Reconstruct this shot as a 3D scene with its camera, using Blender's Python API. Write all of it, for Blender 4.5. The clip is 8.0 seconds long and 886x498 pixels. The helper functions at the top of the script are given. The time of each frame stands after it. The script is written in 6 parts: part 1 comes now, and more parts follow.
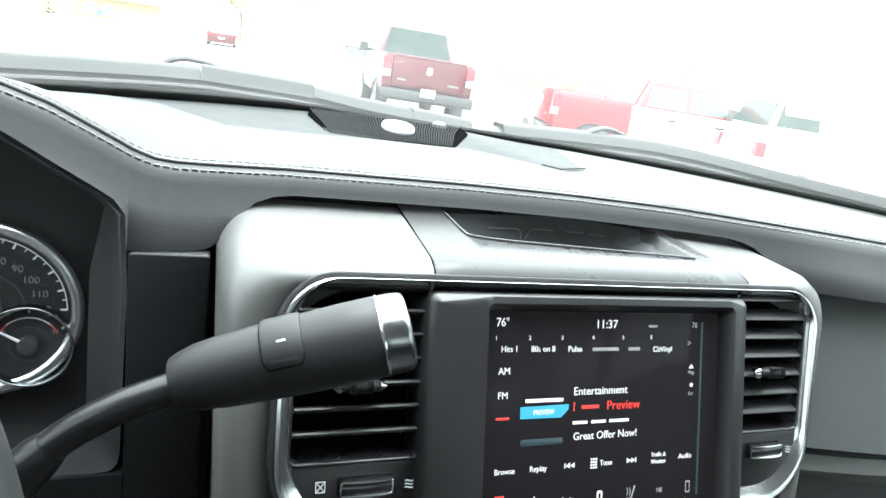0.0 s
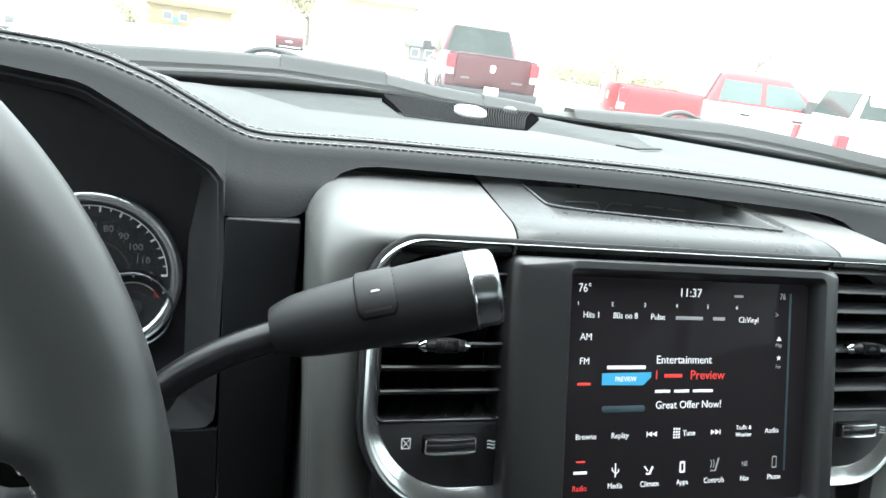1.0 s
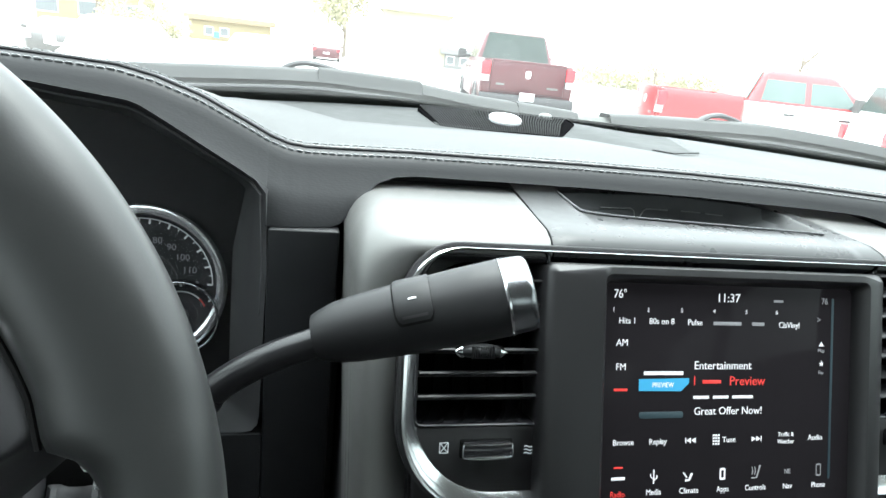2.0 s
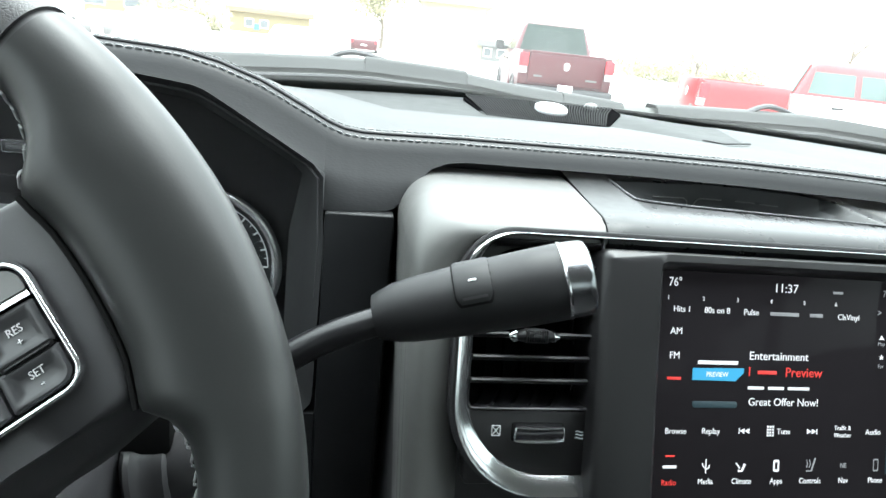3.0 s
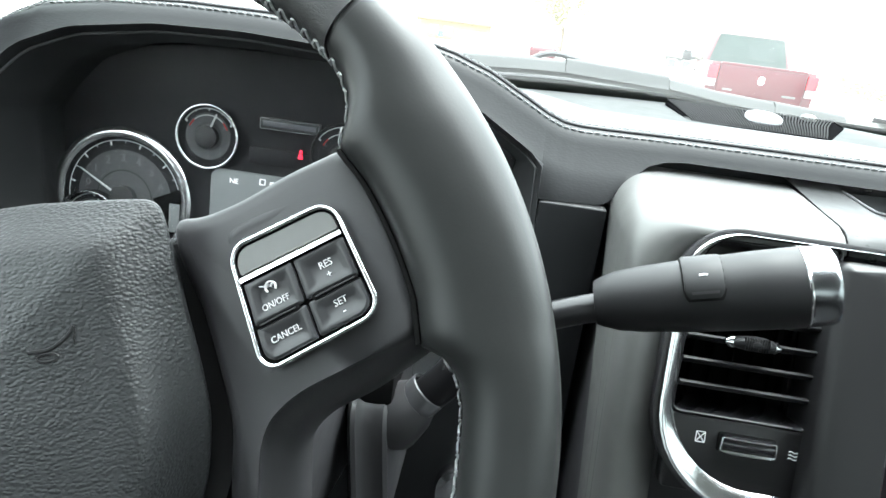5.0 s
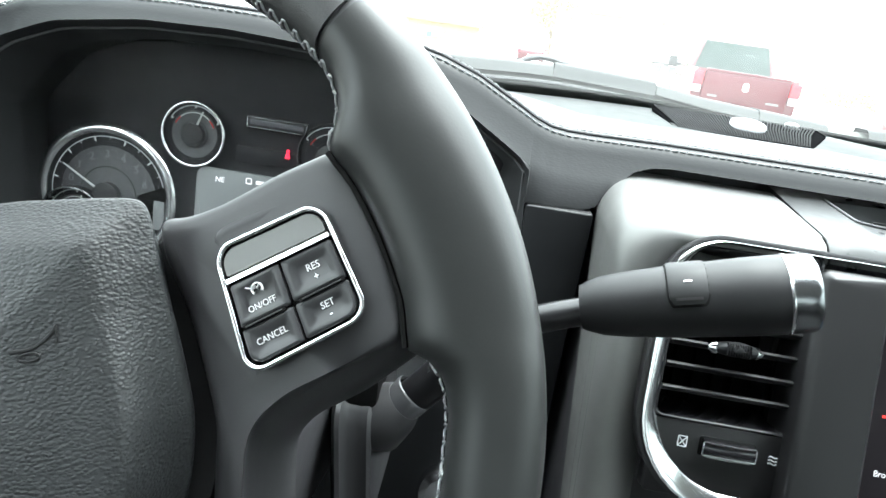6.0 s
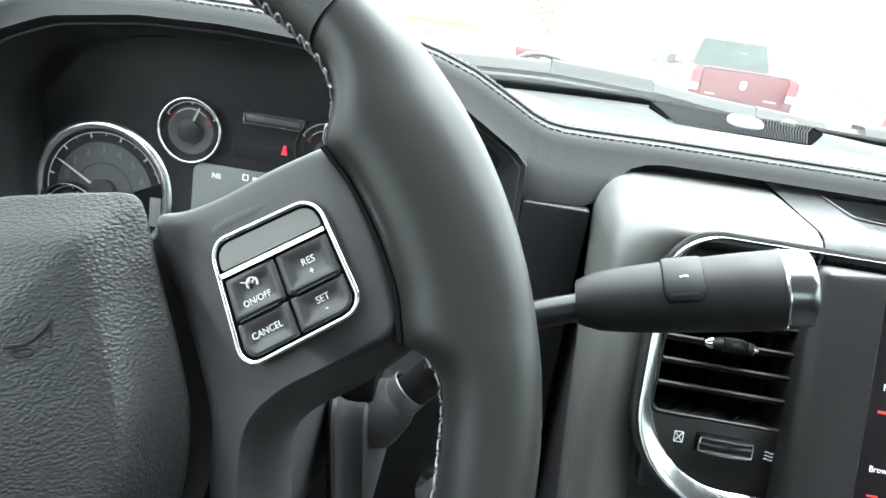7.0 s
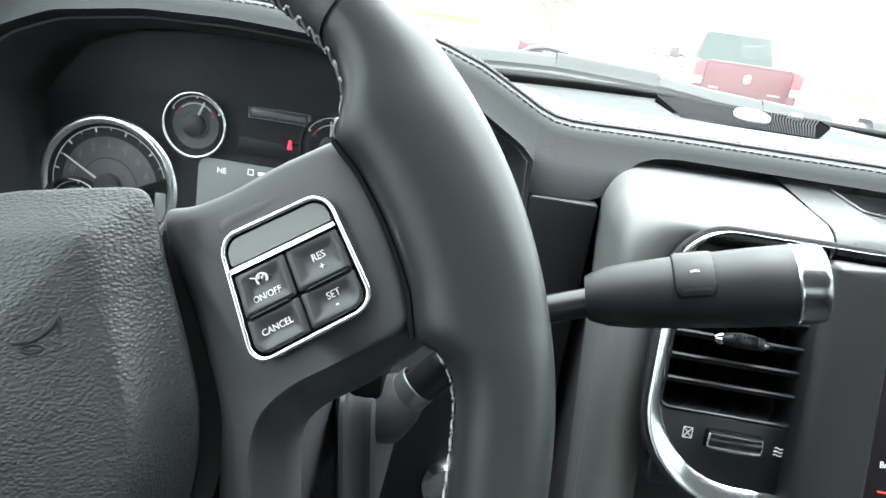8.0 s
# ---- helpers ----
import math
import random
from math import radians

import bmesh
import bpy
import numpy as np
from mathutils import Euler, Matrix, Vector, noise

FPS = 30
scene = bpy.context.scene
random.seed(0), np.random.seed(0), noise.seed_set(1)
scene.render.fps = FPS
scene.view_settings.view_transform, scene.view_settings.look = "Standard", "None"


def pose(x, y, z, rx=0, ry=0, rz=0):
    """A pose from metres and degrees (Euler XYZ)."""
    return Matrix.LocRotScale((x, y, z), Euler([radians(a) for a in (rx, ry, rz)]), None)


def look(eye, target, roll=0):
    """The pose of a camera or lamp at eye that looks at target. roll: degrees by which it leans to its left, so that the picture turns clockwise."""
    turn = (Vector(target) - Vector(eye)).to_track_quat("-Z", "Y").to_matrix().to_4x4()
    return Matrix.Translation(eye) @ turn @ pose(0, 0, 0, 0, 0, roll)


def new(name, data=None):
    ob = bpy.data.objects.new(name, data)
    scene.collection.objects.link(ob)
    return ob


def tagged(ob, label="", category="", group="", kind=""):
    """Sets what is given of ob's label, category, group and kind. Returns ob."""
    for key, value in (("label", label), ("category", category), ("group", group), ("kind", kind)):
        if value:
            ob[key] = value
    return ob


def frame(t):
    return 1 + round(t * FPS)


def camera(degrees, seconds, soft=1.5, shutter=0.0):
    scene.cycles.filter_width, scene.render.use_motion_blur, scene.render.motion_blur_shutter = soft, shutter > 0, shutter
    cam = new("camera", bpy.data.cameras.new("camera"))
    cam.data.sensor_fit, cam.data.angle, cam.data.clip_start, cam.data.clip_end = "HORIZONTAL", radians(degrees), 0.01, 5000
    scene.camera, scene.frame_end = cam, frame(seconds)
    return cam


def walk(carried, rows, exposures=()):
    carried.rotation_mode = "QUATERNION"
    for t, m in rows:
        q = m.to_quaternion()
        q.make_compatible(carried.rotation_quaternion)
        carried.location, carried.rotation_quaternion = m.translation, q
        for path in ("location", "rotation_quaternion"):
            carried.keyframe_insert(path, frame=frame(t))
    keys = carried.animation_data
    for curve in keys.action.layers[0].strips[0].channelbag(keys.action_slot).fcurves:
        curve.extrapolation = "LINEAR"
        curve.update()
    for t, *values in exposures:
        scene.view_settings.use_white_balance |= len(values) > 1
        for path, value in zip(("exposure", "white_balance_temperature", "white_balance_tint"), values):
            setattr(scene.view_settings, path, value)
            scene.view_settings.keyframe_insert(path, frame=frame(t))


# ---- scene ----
cam = camera(68.3, 8.0)
PATH = [
    (0, (-0.254, -0.305, 1.603), (0.482, 1.469, 1.046), 9.4),
    (0.5, (-0.262, -0.31, 1.585), (0.364, 1.493, 0.984), 8.5),
    (1, (-0.267, -0.314, 1.584), (0.29, 1.514, 0.996), 8.0),
    (1.5, (-0.267, -0.319, 1.587), (0.212, 1.535, 1.011), 6.8),
    (2.8, (-0.2774, -0.3227, 1.5833), (0.1032, 1.5439, 0.9792), 6.5),
    (3, (-0.281, -0.324, 1.582), (0.065, 1.547, 0.968), 6.4),
    (3.2, (-0.2835, -0.3254, 1.5814), (0.039, 1.5486, 0.9663), 6.32),
    (3.5, (-0.3, -0.335, 1.577), (-0.135, 1.559, 0.955), 5.8),
    (4, (-0.308, -0.336, 1.574), (-0.309, 1.561, 0.939), 5.9),
    (4.5, (-0.316, -0.339, 1.569), (-0.429, 1.551, 0.925), 6.3),
    (5, (-0.314, -0.338, 1.57), (-0.449, 1.549, 0.921), 7.3),
    (5.2, (-0.3146, -0.338, 1.5706), (-0.4211, 1.5521, 0.9266), 8.11),
    (6.5, (-0.315, -0.338, 1.571), (-0.404, 1.554, 0.93), 8.6),
    (7, (-0.314, -0.338, 1.57), (-0.398, 1.553, 0.923), 8.6),
    (7.5, (-0.314, -0.338, 1.57), (-0.394, 1.551, 0.917), 8.4),
    (8, (-0.317, -0.336, 1.569), (-0.406, 1.548, 0.906), 8.5),
]
EXPOSURES = [(0.0, 0.61, 6180, 6), (0.5, 0.23, 6180, 6), (1.0, 0.22, 6180, 6), (3.0, 0.26, 6180, 6), (4.0, 0.48, 6180, 6), (4.5, 0.67, 6180, 6), (7.0, 0.76, 6180, 6), (8.0, 0.77, 6180, 6)]
walk(cam, [(t, look(eye, target, roll)) for t, eye, target, roll in PATH], EXPOSURES)

SKY, SUN = 2.2, 0.9

# ---------------------------------------------------------------- light
world = bpy.data.worlds.new("overcast_sky")
scene.world = world
world.use_nodes = True
wn = world.node_tree.nodes
sky = wn.new("ShaderNodeTexSky")
sky.sky_type, sky.sun_disc = "NISHITA", False
sky.sun_elevation, sky.sun_rotation = radians(69), radians(23)
sky.air_density, sky.dust_density, sky.ozone_density = 1.0, 4.0, 1.0
pale = wn.new("ShaderNodeHueSaturation")
pale.inputs["Saturation"].default_value = 0.18
world.node_tree.links.new(sky.outputs[0], pale.inputs["Color"])
cloud = wn.new("ShaderNodeMixRGB")
cloud.inputs[0].default_value, cloud.inputs[2].default_value = 0.8, (3.0, 3.08, 3.12, 1)
world.node_tree.links.new(pale.outputs[0], cloud.inputs[1])
# overcast cloud cover, three times as bright overhead as at the horizon
tcw, sep, grad, scl = wn.new("ShaderNodeTexCoord"), wn.new("ShaderNodeSeparateXYZ"), wn.new("ShaderNodeMapRange"), wn.new("ShaderNodeVectorMath")
scl.operation = "SCALE"
grad.inputs["To Min"].default_value, grad.inputs["To Max"].default_value = 0.55, 1.65
world.node_tree.links.new(tcw.outputs["Generated"], sep.inputs[0])
world.node_tree.links.new(sep.outputs["Z"], grad.inputs["Value"])
world.node_tree.links.new(cloud.outputs[0], scl.inputs[0])
world.node_tree.links.new(grad.outputs[0], scl.inputs["Scale"])
world.node_tree.links.new(scl.outputs[0], wn["Background"].inputs["Color"])
wn["Background"].inputs["Strength"].default_value = SKY
sun = new("sun", bpy.data.lights.new("sun", "SUN"))
sun.data.energy, sun.data.angle, sun.data.color = SUN, radians(25), (1.0, 0.96, 0.9)
sun.matrix_world = look((0, 0, 40), (-6, -14, 0))

# ---------------------------------------------------------------- materials


def mat(name, col, rough=0.5, metal=0.0, spec=0.5, vary=0.12, vscale=60.0, bump=0.0, bscale=300.0, cells=False, emit=0.0,
        stretch=(1, 1, 1), coat=0.0, rvary=0.06, soft_cells=0.0):
    """Procedural surface: colour and gloss vary at two scales, fine relief from noise or cells."""
    m = bpy.data.materials.new(name)
    m.use_nodes = True
    nt = m.node_tree
    bs = nt.nodes["Principled BSDF"]
    link = nt.links.new
    tc = nt.nodes.new("ShaderNodeTexCoord")
    mp = nt.nodes.new("ShaderNodeMapping")
    mp.inputs["Scale"].default_value = stretch
    link(tc.outputs["Object"], mp.inputs["Vector"])
    n1, n2 = nt.nodes.new("ShaderNodeTexNoise"), nt.nodes.new("ShaderNodeTexNoise")
    for nd, sc in ((n1, vscale), (n2, vscale / 9)):
        nd.inputs["Scale"].default_value = sc
        nd.inputs["Detail"].default_value = 4
        link(mp.outputs[0], nd.inputs["Vector"])
    add = nt.nodes.new("ShaderNodeMath")
    add.operation = "ADD"
    link(n1.outputs["Fac"], add.inputs[0])
    link(n2.outputs["Fac"], add.inputs[1])
    rng = nt.nodes.new("ShaderNodeMapRange")
    rng.inputs["From Min"].default_value, rng.inputs["From Max"].default_value = 0.6, 1.4
    rng.inputs["To Min"].default_value, rng.inputs["To Max"].default_value = 1 - vary, 1 + vary
    link(add.outputs[0], rng.inputs["Value"])
    mul = nt.nodes.new("ShaderNodeVectorMath")
    mul.operation = "SCALE"
    mul.inputs[0].default_value = col
    link(rng.outputs[0], mul.inputs["Scale"])
    link(mul.outputs[0], bs.inputs["Base Color"])
    rr = nt.nodes.new("ShaderNodeMapRange")
    rr.inputs["From Min"].default_value, rr.inputs["From Max"].default_value = 0.6, 1.4
    rr.inputs["To Min"].default_value, rr.inputs["To Max"].default_value = max(0.02, rough - rvary), min(1, rough + rvary)
    link(add.outputs[0], rr.inputs["Value"])
    link(rr.outputs[0], bs.inputs["Roughness"])
    bs.inputs["Metallic"].default_value = metal
    bs.inputs["Specular IOR Level"].default_value = spec
    bs.inputs["Coat Weight"].default_value = coat
    if emit:
        bs.inputs["Emission Color"].default_value = (*col, 1)
        bs.inputs["Emission Strength"].default_value = emit
    if bump:
        bp = nt.nodes.new("ShaderNodeBump")
        bp.inputs["Strength"].default_value = bump
        bp.inputs["Distance"].default_value = 0.3 / bscale
        if cells:
            dn = nt.nodes.new("ShaderNodeTexNoise")
            dn.inputs["Scale"].default_value = bscale * 0.5
            link(mp.outputs[0], dn.inputs["Vector"])
            mx = nt.nodes.new("ShaderNodeMixRGB")
            mx.blend_type, mx.inputs[0].default_value = "LINEAR_LIGHT", 0.4 / bscale
            link(mp.outputs[0], mx.inputs[1])
            link(dn.outputs["Color"], mx.inputs[2])
            vo = nt.nodes.new("ShaderNodeTexVoronoi")
            vo.feature = "SMOOTH_F1" if soft_cells else "DISTANCE_TO_EDGE"
            vo.inputs["Scale"].default_value = bscale
            link(mx.outputs[0], vo.inputs["Vector"])
            cl = nt.nodes.new("ShaderNodeMapRange")
            cl.inputs["From Max"].default_value = 0.22
            link(vo.outputs["Distance"], cl.inputs["Value"])
            top = cl.outputs[0]
            if soft_cells:
                # rounded pebbles, broken up by finer wrinkles
                vo.inputs["Smoothness"].default_value = 0.2
                cl.inputs["From Max"].default_value, cl.inputs["To Min"].default_value, cl.inputs["To Max"].default_value = 0.75, 1.0, 0.0
                wr = nt.nodes.new("ShaderNodeTexNoise")
                wr.inputs["Scale"].default_value, wr.inputs["Detail"].default_value = bscale * 0.9, 4
                link(mp.outputs[0], wr.inputs["Vector"])
                both = nt.nodes.new("ShaderNodeMixRGB")
                both.inputs[0].default_value = soft_cells
                link(top, both.inputs[1])
                link(wr.outputs["Fac"], both.inputs[2])
                top = both.outputs[0]
            link(top, bp.inputs["Height"])
        else:
            bn = nt.nodes.new("ShaderNodeTexNoise")
            bn.inputs["Scale"].default_value = bscale
            bn.inputs["Detail"].default_value = 3
            link(mp.outputs[0], bn.inputs["Vector"])
            link(bn.outputs["Fac"], bp.inputs["Height"])
        link(bp.outputs[0], bs.inputs["Normal"])
    return m


def glass_pane(name, tint, ior=1.5, haze=0.0):
    """Thin clear pane: passes light straight, mirrors by Fresnel; a pale scattering film, by its share, imitates glare
    haze.
    """
    m = bpy.data.materials.new(name)
    m.use_nodes = True
    nt = m.node_tree
    nt.nodes.remove(nt.nodes["Principled BSDF"])
    tr, gl = nt.nodes.new("ShaderNodeBsdfTransparent"), nt.nodes.new("ShaderNodeBsdfGlossy")
    tr.inputs["Color"].default_value = (*tint, 1)
    gl.inputs["Roughness"].default_value = 0.02
    fr, mix = nt.nodes.new("ShaderNodeFresnel"), nt.nodes.new("ShaderNodeMixShader")
    fr.inputs["IOR"].default_value = ior
    nt.links.new(fr.outputs[0], mix.inputs[0])
    nt.links.new(tr.outputs[0], mix.inputs[1])
    nt.links.new(gl.outputs[0], mix.inputs[2])
    last = mix.outputs[0]
    if haze:
        film, veil, spots = nt.nodes.new("ShaderNodeBsdfTranslucent"), nt.nodes.new("ShaderNodeMixShader"), nt.nodes.new("ShaderNodeTexNoise")
        film.inputs["Color"].default_value = (0.80, 0.82, 0.80, 1)
        spots.inputs["Scale"].default_value, spots.inputs["Detail"].default_value = 6.0, 5.0
        rng = nt.nodes.new("ShaderNodeMapRange")
        rng.inputs["From Min"].default_value, rng.inputs["From Max"].default_value = 0.3, 0.7
        rng.inputs["To Min"].default_value, rng.inputs["To Max"].default_value = haze * 0.75, haze * 1.25
        nt.links.new(spots.outputs["Fac"], rng.inputs["Value"])
        nt.links.new(rng.outputs[0], veil.inputs[0])
        nt.links.new(last, veil.inputs[1])
        nt.links.new(film.outputs[0], veil.inputs[2])
        last = veil.outputs[0]
    nt.links.new(last, nt.nodes["Material Output"].inputs["Surface"])
    return m


def glow(name, col, strength):
    m = bpy.data.materials.new(name)
    m.use_nodes = True
    bs = m.node_tree.nodes["Principled BSDF"]
    bs.inputs["Base Color"].default_value = (*[c * 0.2 for c in col], 1)
    bs.inputs["Emission Color"].default_value = (*col, 1)
    bs.inputs["Emission Strength"].default_value = strength
    return m


M_BUTTON = mat("charcoal_switch_rubber", (0.028, 0.0285, 0.030), 0.40, vary=0.1, bump=0.08, bscale=1800)
M_SLOT = mat("black_slot_plastic", (0.004, 0.004, 0.004), 0.8, spec=0.1)
M_REDPRINT = mat("red_dial_print", (0.45, 0.03, 0.03), 0.6, vary=0.05)
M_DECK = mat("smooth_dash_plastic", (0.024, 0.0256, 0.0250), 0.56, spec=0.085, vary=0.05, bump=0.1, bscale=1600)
M_COVER = mat("graphite_satin_paint", (0.0175, 0.0185, 0.0185), 0.30, spec=0.22, vary=0.06, vscale=120, bump=0.06, bscale=2500)
M_FRAME = mat("bright_satin_chrome", (0.82, 0.83, 0.84), 0.23, metal=1.0, vary=0.03, rvary=0.04)
M_WELL = mat("black_wiper_well", (0.030, 0.033, 0.028), 0.6, spec=0.3, vary=0.3, vscale=14, stretch=(1, 8, 8))
# darker than the dash top: shade on the upright faces is in this colour
M_PAD = mat("shade_darkened_vinyl", (0.0058, 0.0063, 0.0068), 0.42, spec=0.20, vary=0.16, bump=0.10, bscale=620, cells=True, soft_cells=0.2, stretch=(0.5, 1, 1.3))
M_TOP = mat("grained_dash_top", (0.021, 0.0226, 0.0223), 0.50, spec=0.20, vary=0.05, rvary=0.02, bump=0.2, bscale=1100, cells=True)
# passenger panel's colour is lightened to carry the windshield's light on it
M_PANEL = mat("light_lifted_panel_plastic", (0.066, 0.069, 0.070), 0.48, spec=0.4, vary=0.06, bump=0.08, bscale=1200)
M_LEATHER = mat("wrapped_leather", (0.0135, 0.0145, 0.0141), 0.37, spec=0.34, vary=0.10, bump=0.08, bscale=900, rvary=0.03)
M_PERF = mat("perforated_leather", (0.022, 0.022, 0.022), 0.45, vary=0.14, bump=0.22, bscale=850, cells=True)
M_GRAIN = mat("pebbled_airbag_vinyl", (0.0145, 0.0158, 0.0164), 0.44, spec=0.36, vary=0.16, vscale=40, bump=0.8, bscale=820, cells=True, soft_cells=0.2, stretch=(0.8, 1.15, 1))
M_PLASTIC = mat("matte_black_plastic", (0.033, 0.033, 0.0345), 0.43, spec=0.38, vary=0.12, bump=0.15, bscale=1500)
M_GRIP = mat("matte_black_grip", (0.0080, 0.0083, 0.0087), 0.46, spec=0.24, vary=0.1, bump=0.1, bscale=1800)
M_ROD = mat("satin_black_rod", (0.005, 0.005, 0.0055), 0.30, spec=0.35, vary=0.15, rvary=0.05)
M_DARK = mat("dark_recess_plastic", (0.019, 0.019, 0.020), 0.5, vary=0.2)
M_BEZEL = mat("matte_black_bezel", (0.0058, 0.0058, 0.0062), 0.42, spec=0.46, vary=0.12, bump=0.12, bscale=1600)
M_CAP = mat("satin_steel_cap", (0.26, 0.27, 0.28), 0.22, metal=1.0, vary=0.05, rvary=0.05)
M_GLOSS = mat("piano_black_plastic", (0.011, 0.011, 0.012), 0.12, vary=0.2, rvary=0.04)
M_SATIN = mat("satin_grey_paint", (0.078, 0.0795, 0.0762), 0.42, metal=0.20, vary=0.06, vscale=120, bump=0.06, bscale=2500)
M_SLATE = mat("slate_grey_plastic", (0.042, 0.043, 0.045), 0.36, vary=0.08, bump=0.06, bscale=2000)
M_CHROME = mat("bright_chrome", (0.72, 0.73, 0.74), 0.16, metal=1.0, vary=0.04, rvary=0.05)
M_BRUSH = mat("satin_aluminium", (0.50, 0.51, 0.52), 0.22, metal=1.0, vary=0.06, rvary=0.06)
M_THREAD = mat("pale_grey_thread", (0.19, 0.197, 0.197), 0.8, vary=0.2, vscale=900)
M_LACE = mat("silver_grey_lacing", (0.33, 0.34, 0.34), 0.7, vary=0.2, vscale=900)
M_RIB_BAR = mat("grille_rib_plastic", (0.012, 0.012, 0.0125), 0.7, spec=0.06, vary=0.2)
M_SLAT = mat("satin_black_slat", (0.010, 0.010, 0.0106), 0.42, spec=0.30, vary=0.12)
M_RIB = mat("black_grille_plastic", (0.004, 0.004, 0.0043), 0.9, spec=0.0, vary=0.2)
M_RUBBER = mat("black_rubber", (0.014, 0.014, 0.015), 0.6, vary=0.2, bump=0.2, bscale=900)
M_MAT = mat("dull_black_mat", (0.013, 0.013, 0.0135), 0.9, spec=0.1, vary=0.2)
M_BADGE = mat("white_badge_enamel", (0.36, 0.37, 0.37), 0.5, vary=0.05)
M_SCREEN = mat("black_display_glass", (0.010, 0.009, 0.010), 0.08, vary=0.1, rvary=0.02, spec=0.03, emit=0.6)
M_BLACK = mat("black_column_plastic", (0.0085, 0.0085, 0.009), 0.5, spec=0.25, vary=0.15)
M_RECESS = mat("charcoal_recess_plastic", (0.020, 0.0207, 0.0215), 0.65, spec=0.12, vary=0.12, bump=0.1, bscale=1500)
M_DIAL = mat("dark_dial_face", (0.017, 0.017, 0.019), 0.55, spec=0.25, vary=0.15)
# grey that puts the sun glare on the tachometer into the dial colour
M_FACE = mat("glare_grey_dial_centre", (0.085, 0.087, 0.090), 0.5, spec=0.3, vary=0.10, vscale=200)
M_BLANK = mat("mid_grey_switch_blank", (0.105, 0.107, 0.103), 0.45, vary=0.06, vscale=150, bump=0.08, bscale=1800)
M_LINER = mat("charcoal_tray_liner", (0.050, 0.0515, 0.053), 0.66, spec=0.2, vary=0.15, bump=0.15, bscale=1500)
M_MARK = mat("white_print", (0.62, 0.63, 0.64), 0.6, vary=0.05)
M_LCD = glow("lit_grey_display", (0.30, 0.33, 0.33), 0.30)
M_WHITE = glow("lit_white_text", (0.92, 0.93, 0.95), 0.85)
M_DIM = glow("lit_grey_text", (0.55, 0.56, 0.58), 0.35)
M_RED = glow("lit_red_text", (0.95, 0.06, 0.05), 0.75)
M_BLUE = glow("lit_blue_tile", (0.06, 0.42, 0.72), 0.75)
M_TEAL = glow("faint_teal_reflection", (0.05, 0.10, 0.12), 0.25)
M_WARN = glow("lit_red_warning", (1.0, 0.03, 0.07), 1.6)
# the windshield's pale film stands in for glare washing out the lot
M_GLASS = glass_pane("clear_windshield_glass", (0.70, 0.735, 0.715), 1.08, 0.022)
M_PRIVACY = glass_pane("grey_rear_glass", (0.34, 0.37, 0.355))
# unseen door panes, tinted unequally to let more light in from the driver's side
M_DOORGLASS = glass_pane("brightening_driver_door_glass", (0.68, 0.72, 0.70))
M_SIDEGLASS = glass_pane("light_cutting_door_glass", (0.36, 0.40, 0.38))
# the lens's pale film imitates milky reflections over the dials
M_LENS = glass_pane("clear_dial_lens", (0.95, 0.95, 0.95), 1.10, 0.03)
# ceramic black raised to grey: haze over the windshield's foot put into its colour
M_FRIT = mat("hazed_black_ceramic_band", (0.070, 0.076, 0.066), 0.6, spec=0.3, vary=0.3, vscale=14, stretch=(1, 8, 8))
M_COWL = mat("weathered_grey_cowl_plastic", (0.0135, 0.0152, 0.0143), 0.6, spec=0.25, vary=0.2, vscale=25, bump=0.2, bscale=500)
M_SHELL = mat("light_grey_headliner", (0.22, 0.22, 0.21), 0.9, vary=0.06, bump=0.2, bscale=700)
M_TRIM = mat("dark_cab_trim", (0.028, 0.028, 0.029), 0.6, vary=0.12, bump=0.1, bscale=800)

# ---------------------------------------------------------------- mesh helpers


def thing(name, m, label, category, group="", kind=""):
    ob = new(name)
    ob.empty_display_size = 0.05
    ob.matrix_world = m
    return tagged(ob, label, category, group, kind)


def finish(name, bm, material, smooth=40, recalc=True):
    if recalc:
        bmesh.ops.recalc_face_normals(bm, faces=bm.faces)
    me = bpy.data.meshes.new(name)
    bm.to_mesh(me)
    bm.free()
    me.materials.append(material)
    if smooth:
        me.shade_smooth()
        me.set_sharp_from_angle(angle=radians(smooth))
    return me


def part(name, bm, material, parent, label="", smooth=40, recalc=True):
    ob = new(name, finish(name, bm, material, smooth, recalc))
    ob.parent = parent
    return tagged(ob, label)


def solo(name, bm, material, label, category, kind="", group="", smooth=40, recalc=True):
    return tagged(new(name, finish(name, bm, material, smooth, recalc)), label, category, group, kind)


def skin(rows, close_u=False, close_v=False, cap=False, bm=None):
    """Quads over rows of points; rows may be closed rings, and the first and last can be capped."""
    bm = bm or bmesh.new()
    vs = [[bm.verts.new(p) for p in r] for r in rows]
    nr, nc = len(vs), len(vs[0])
    for i in range(nr if close_v else nr - 1):
        for j in range(nc if close_u else nc - 1):
            q = [vs[i][j], vs[i][(j + 1) % nc], vs[(i + 1) % nr][(j + 1) % nc], vs[(i + 1) % nr][j]]
            bm.faces.new(q)
    if cap:
        bm.faces.new(list(reversed(vs[0])))
        bm.faces.new(vs[-1])
    return bm


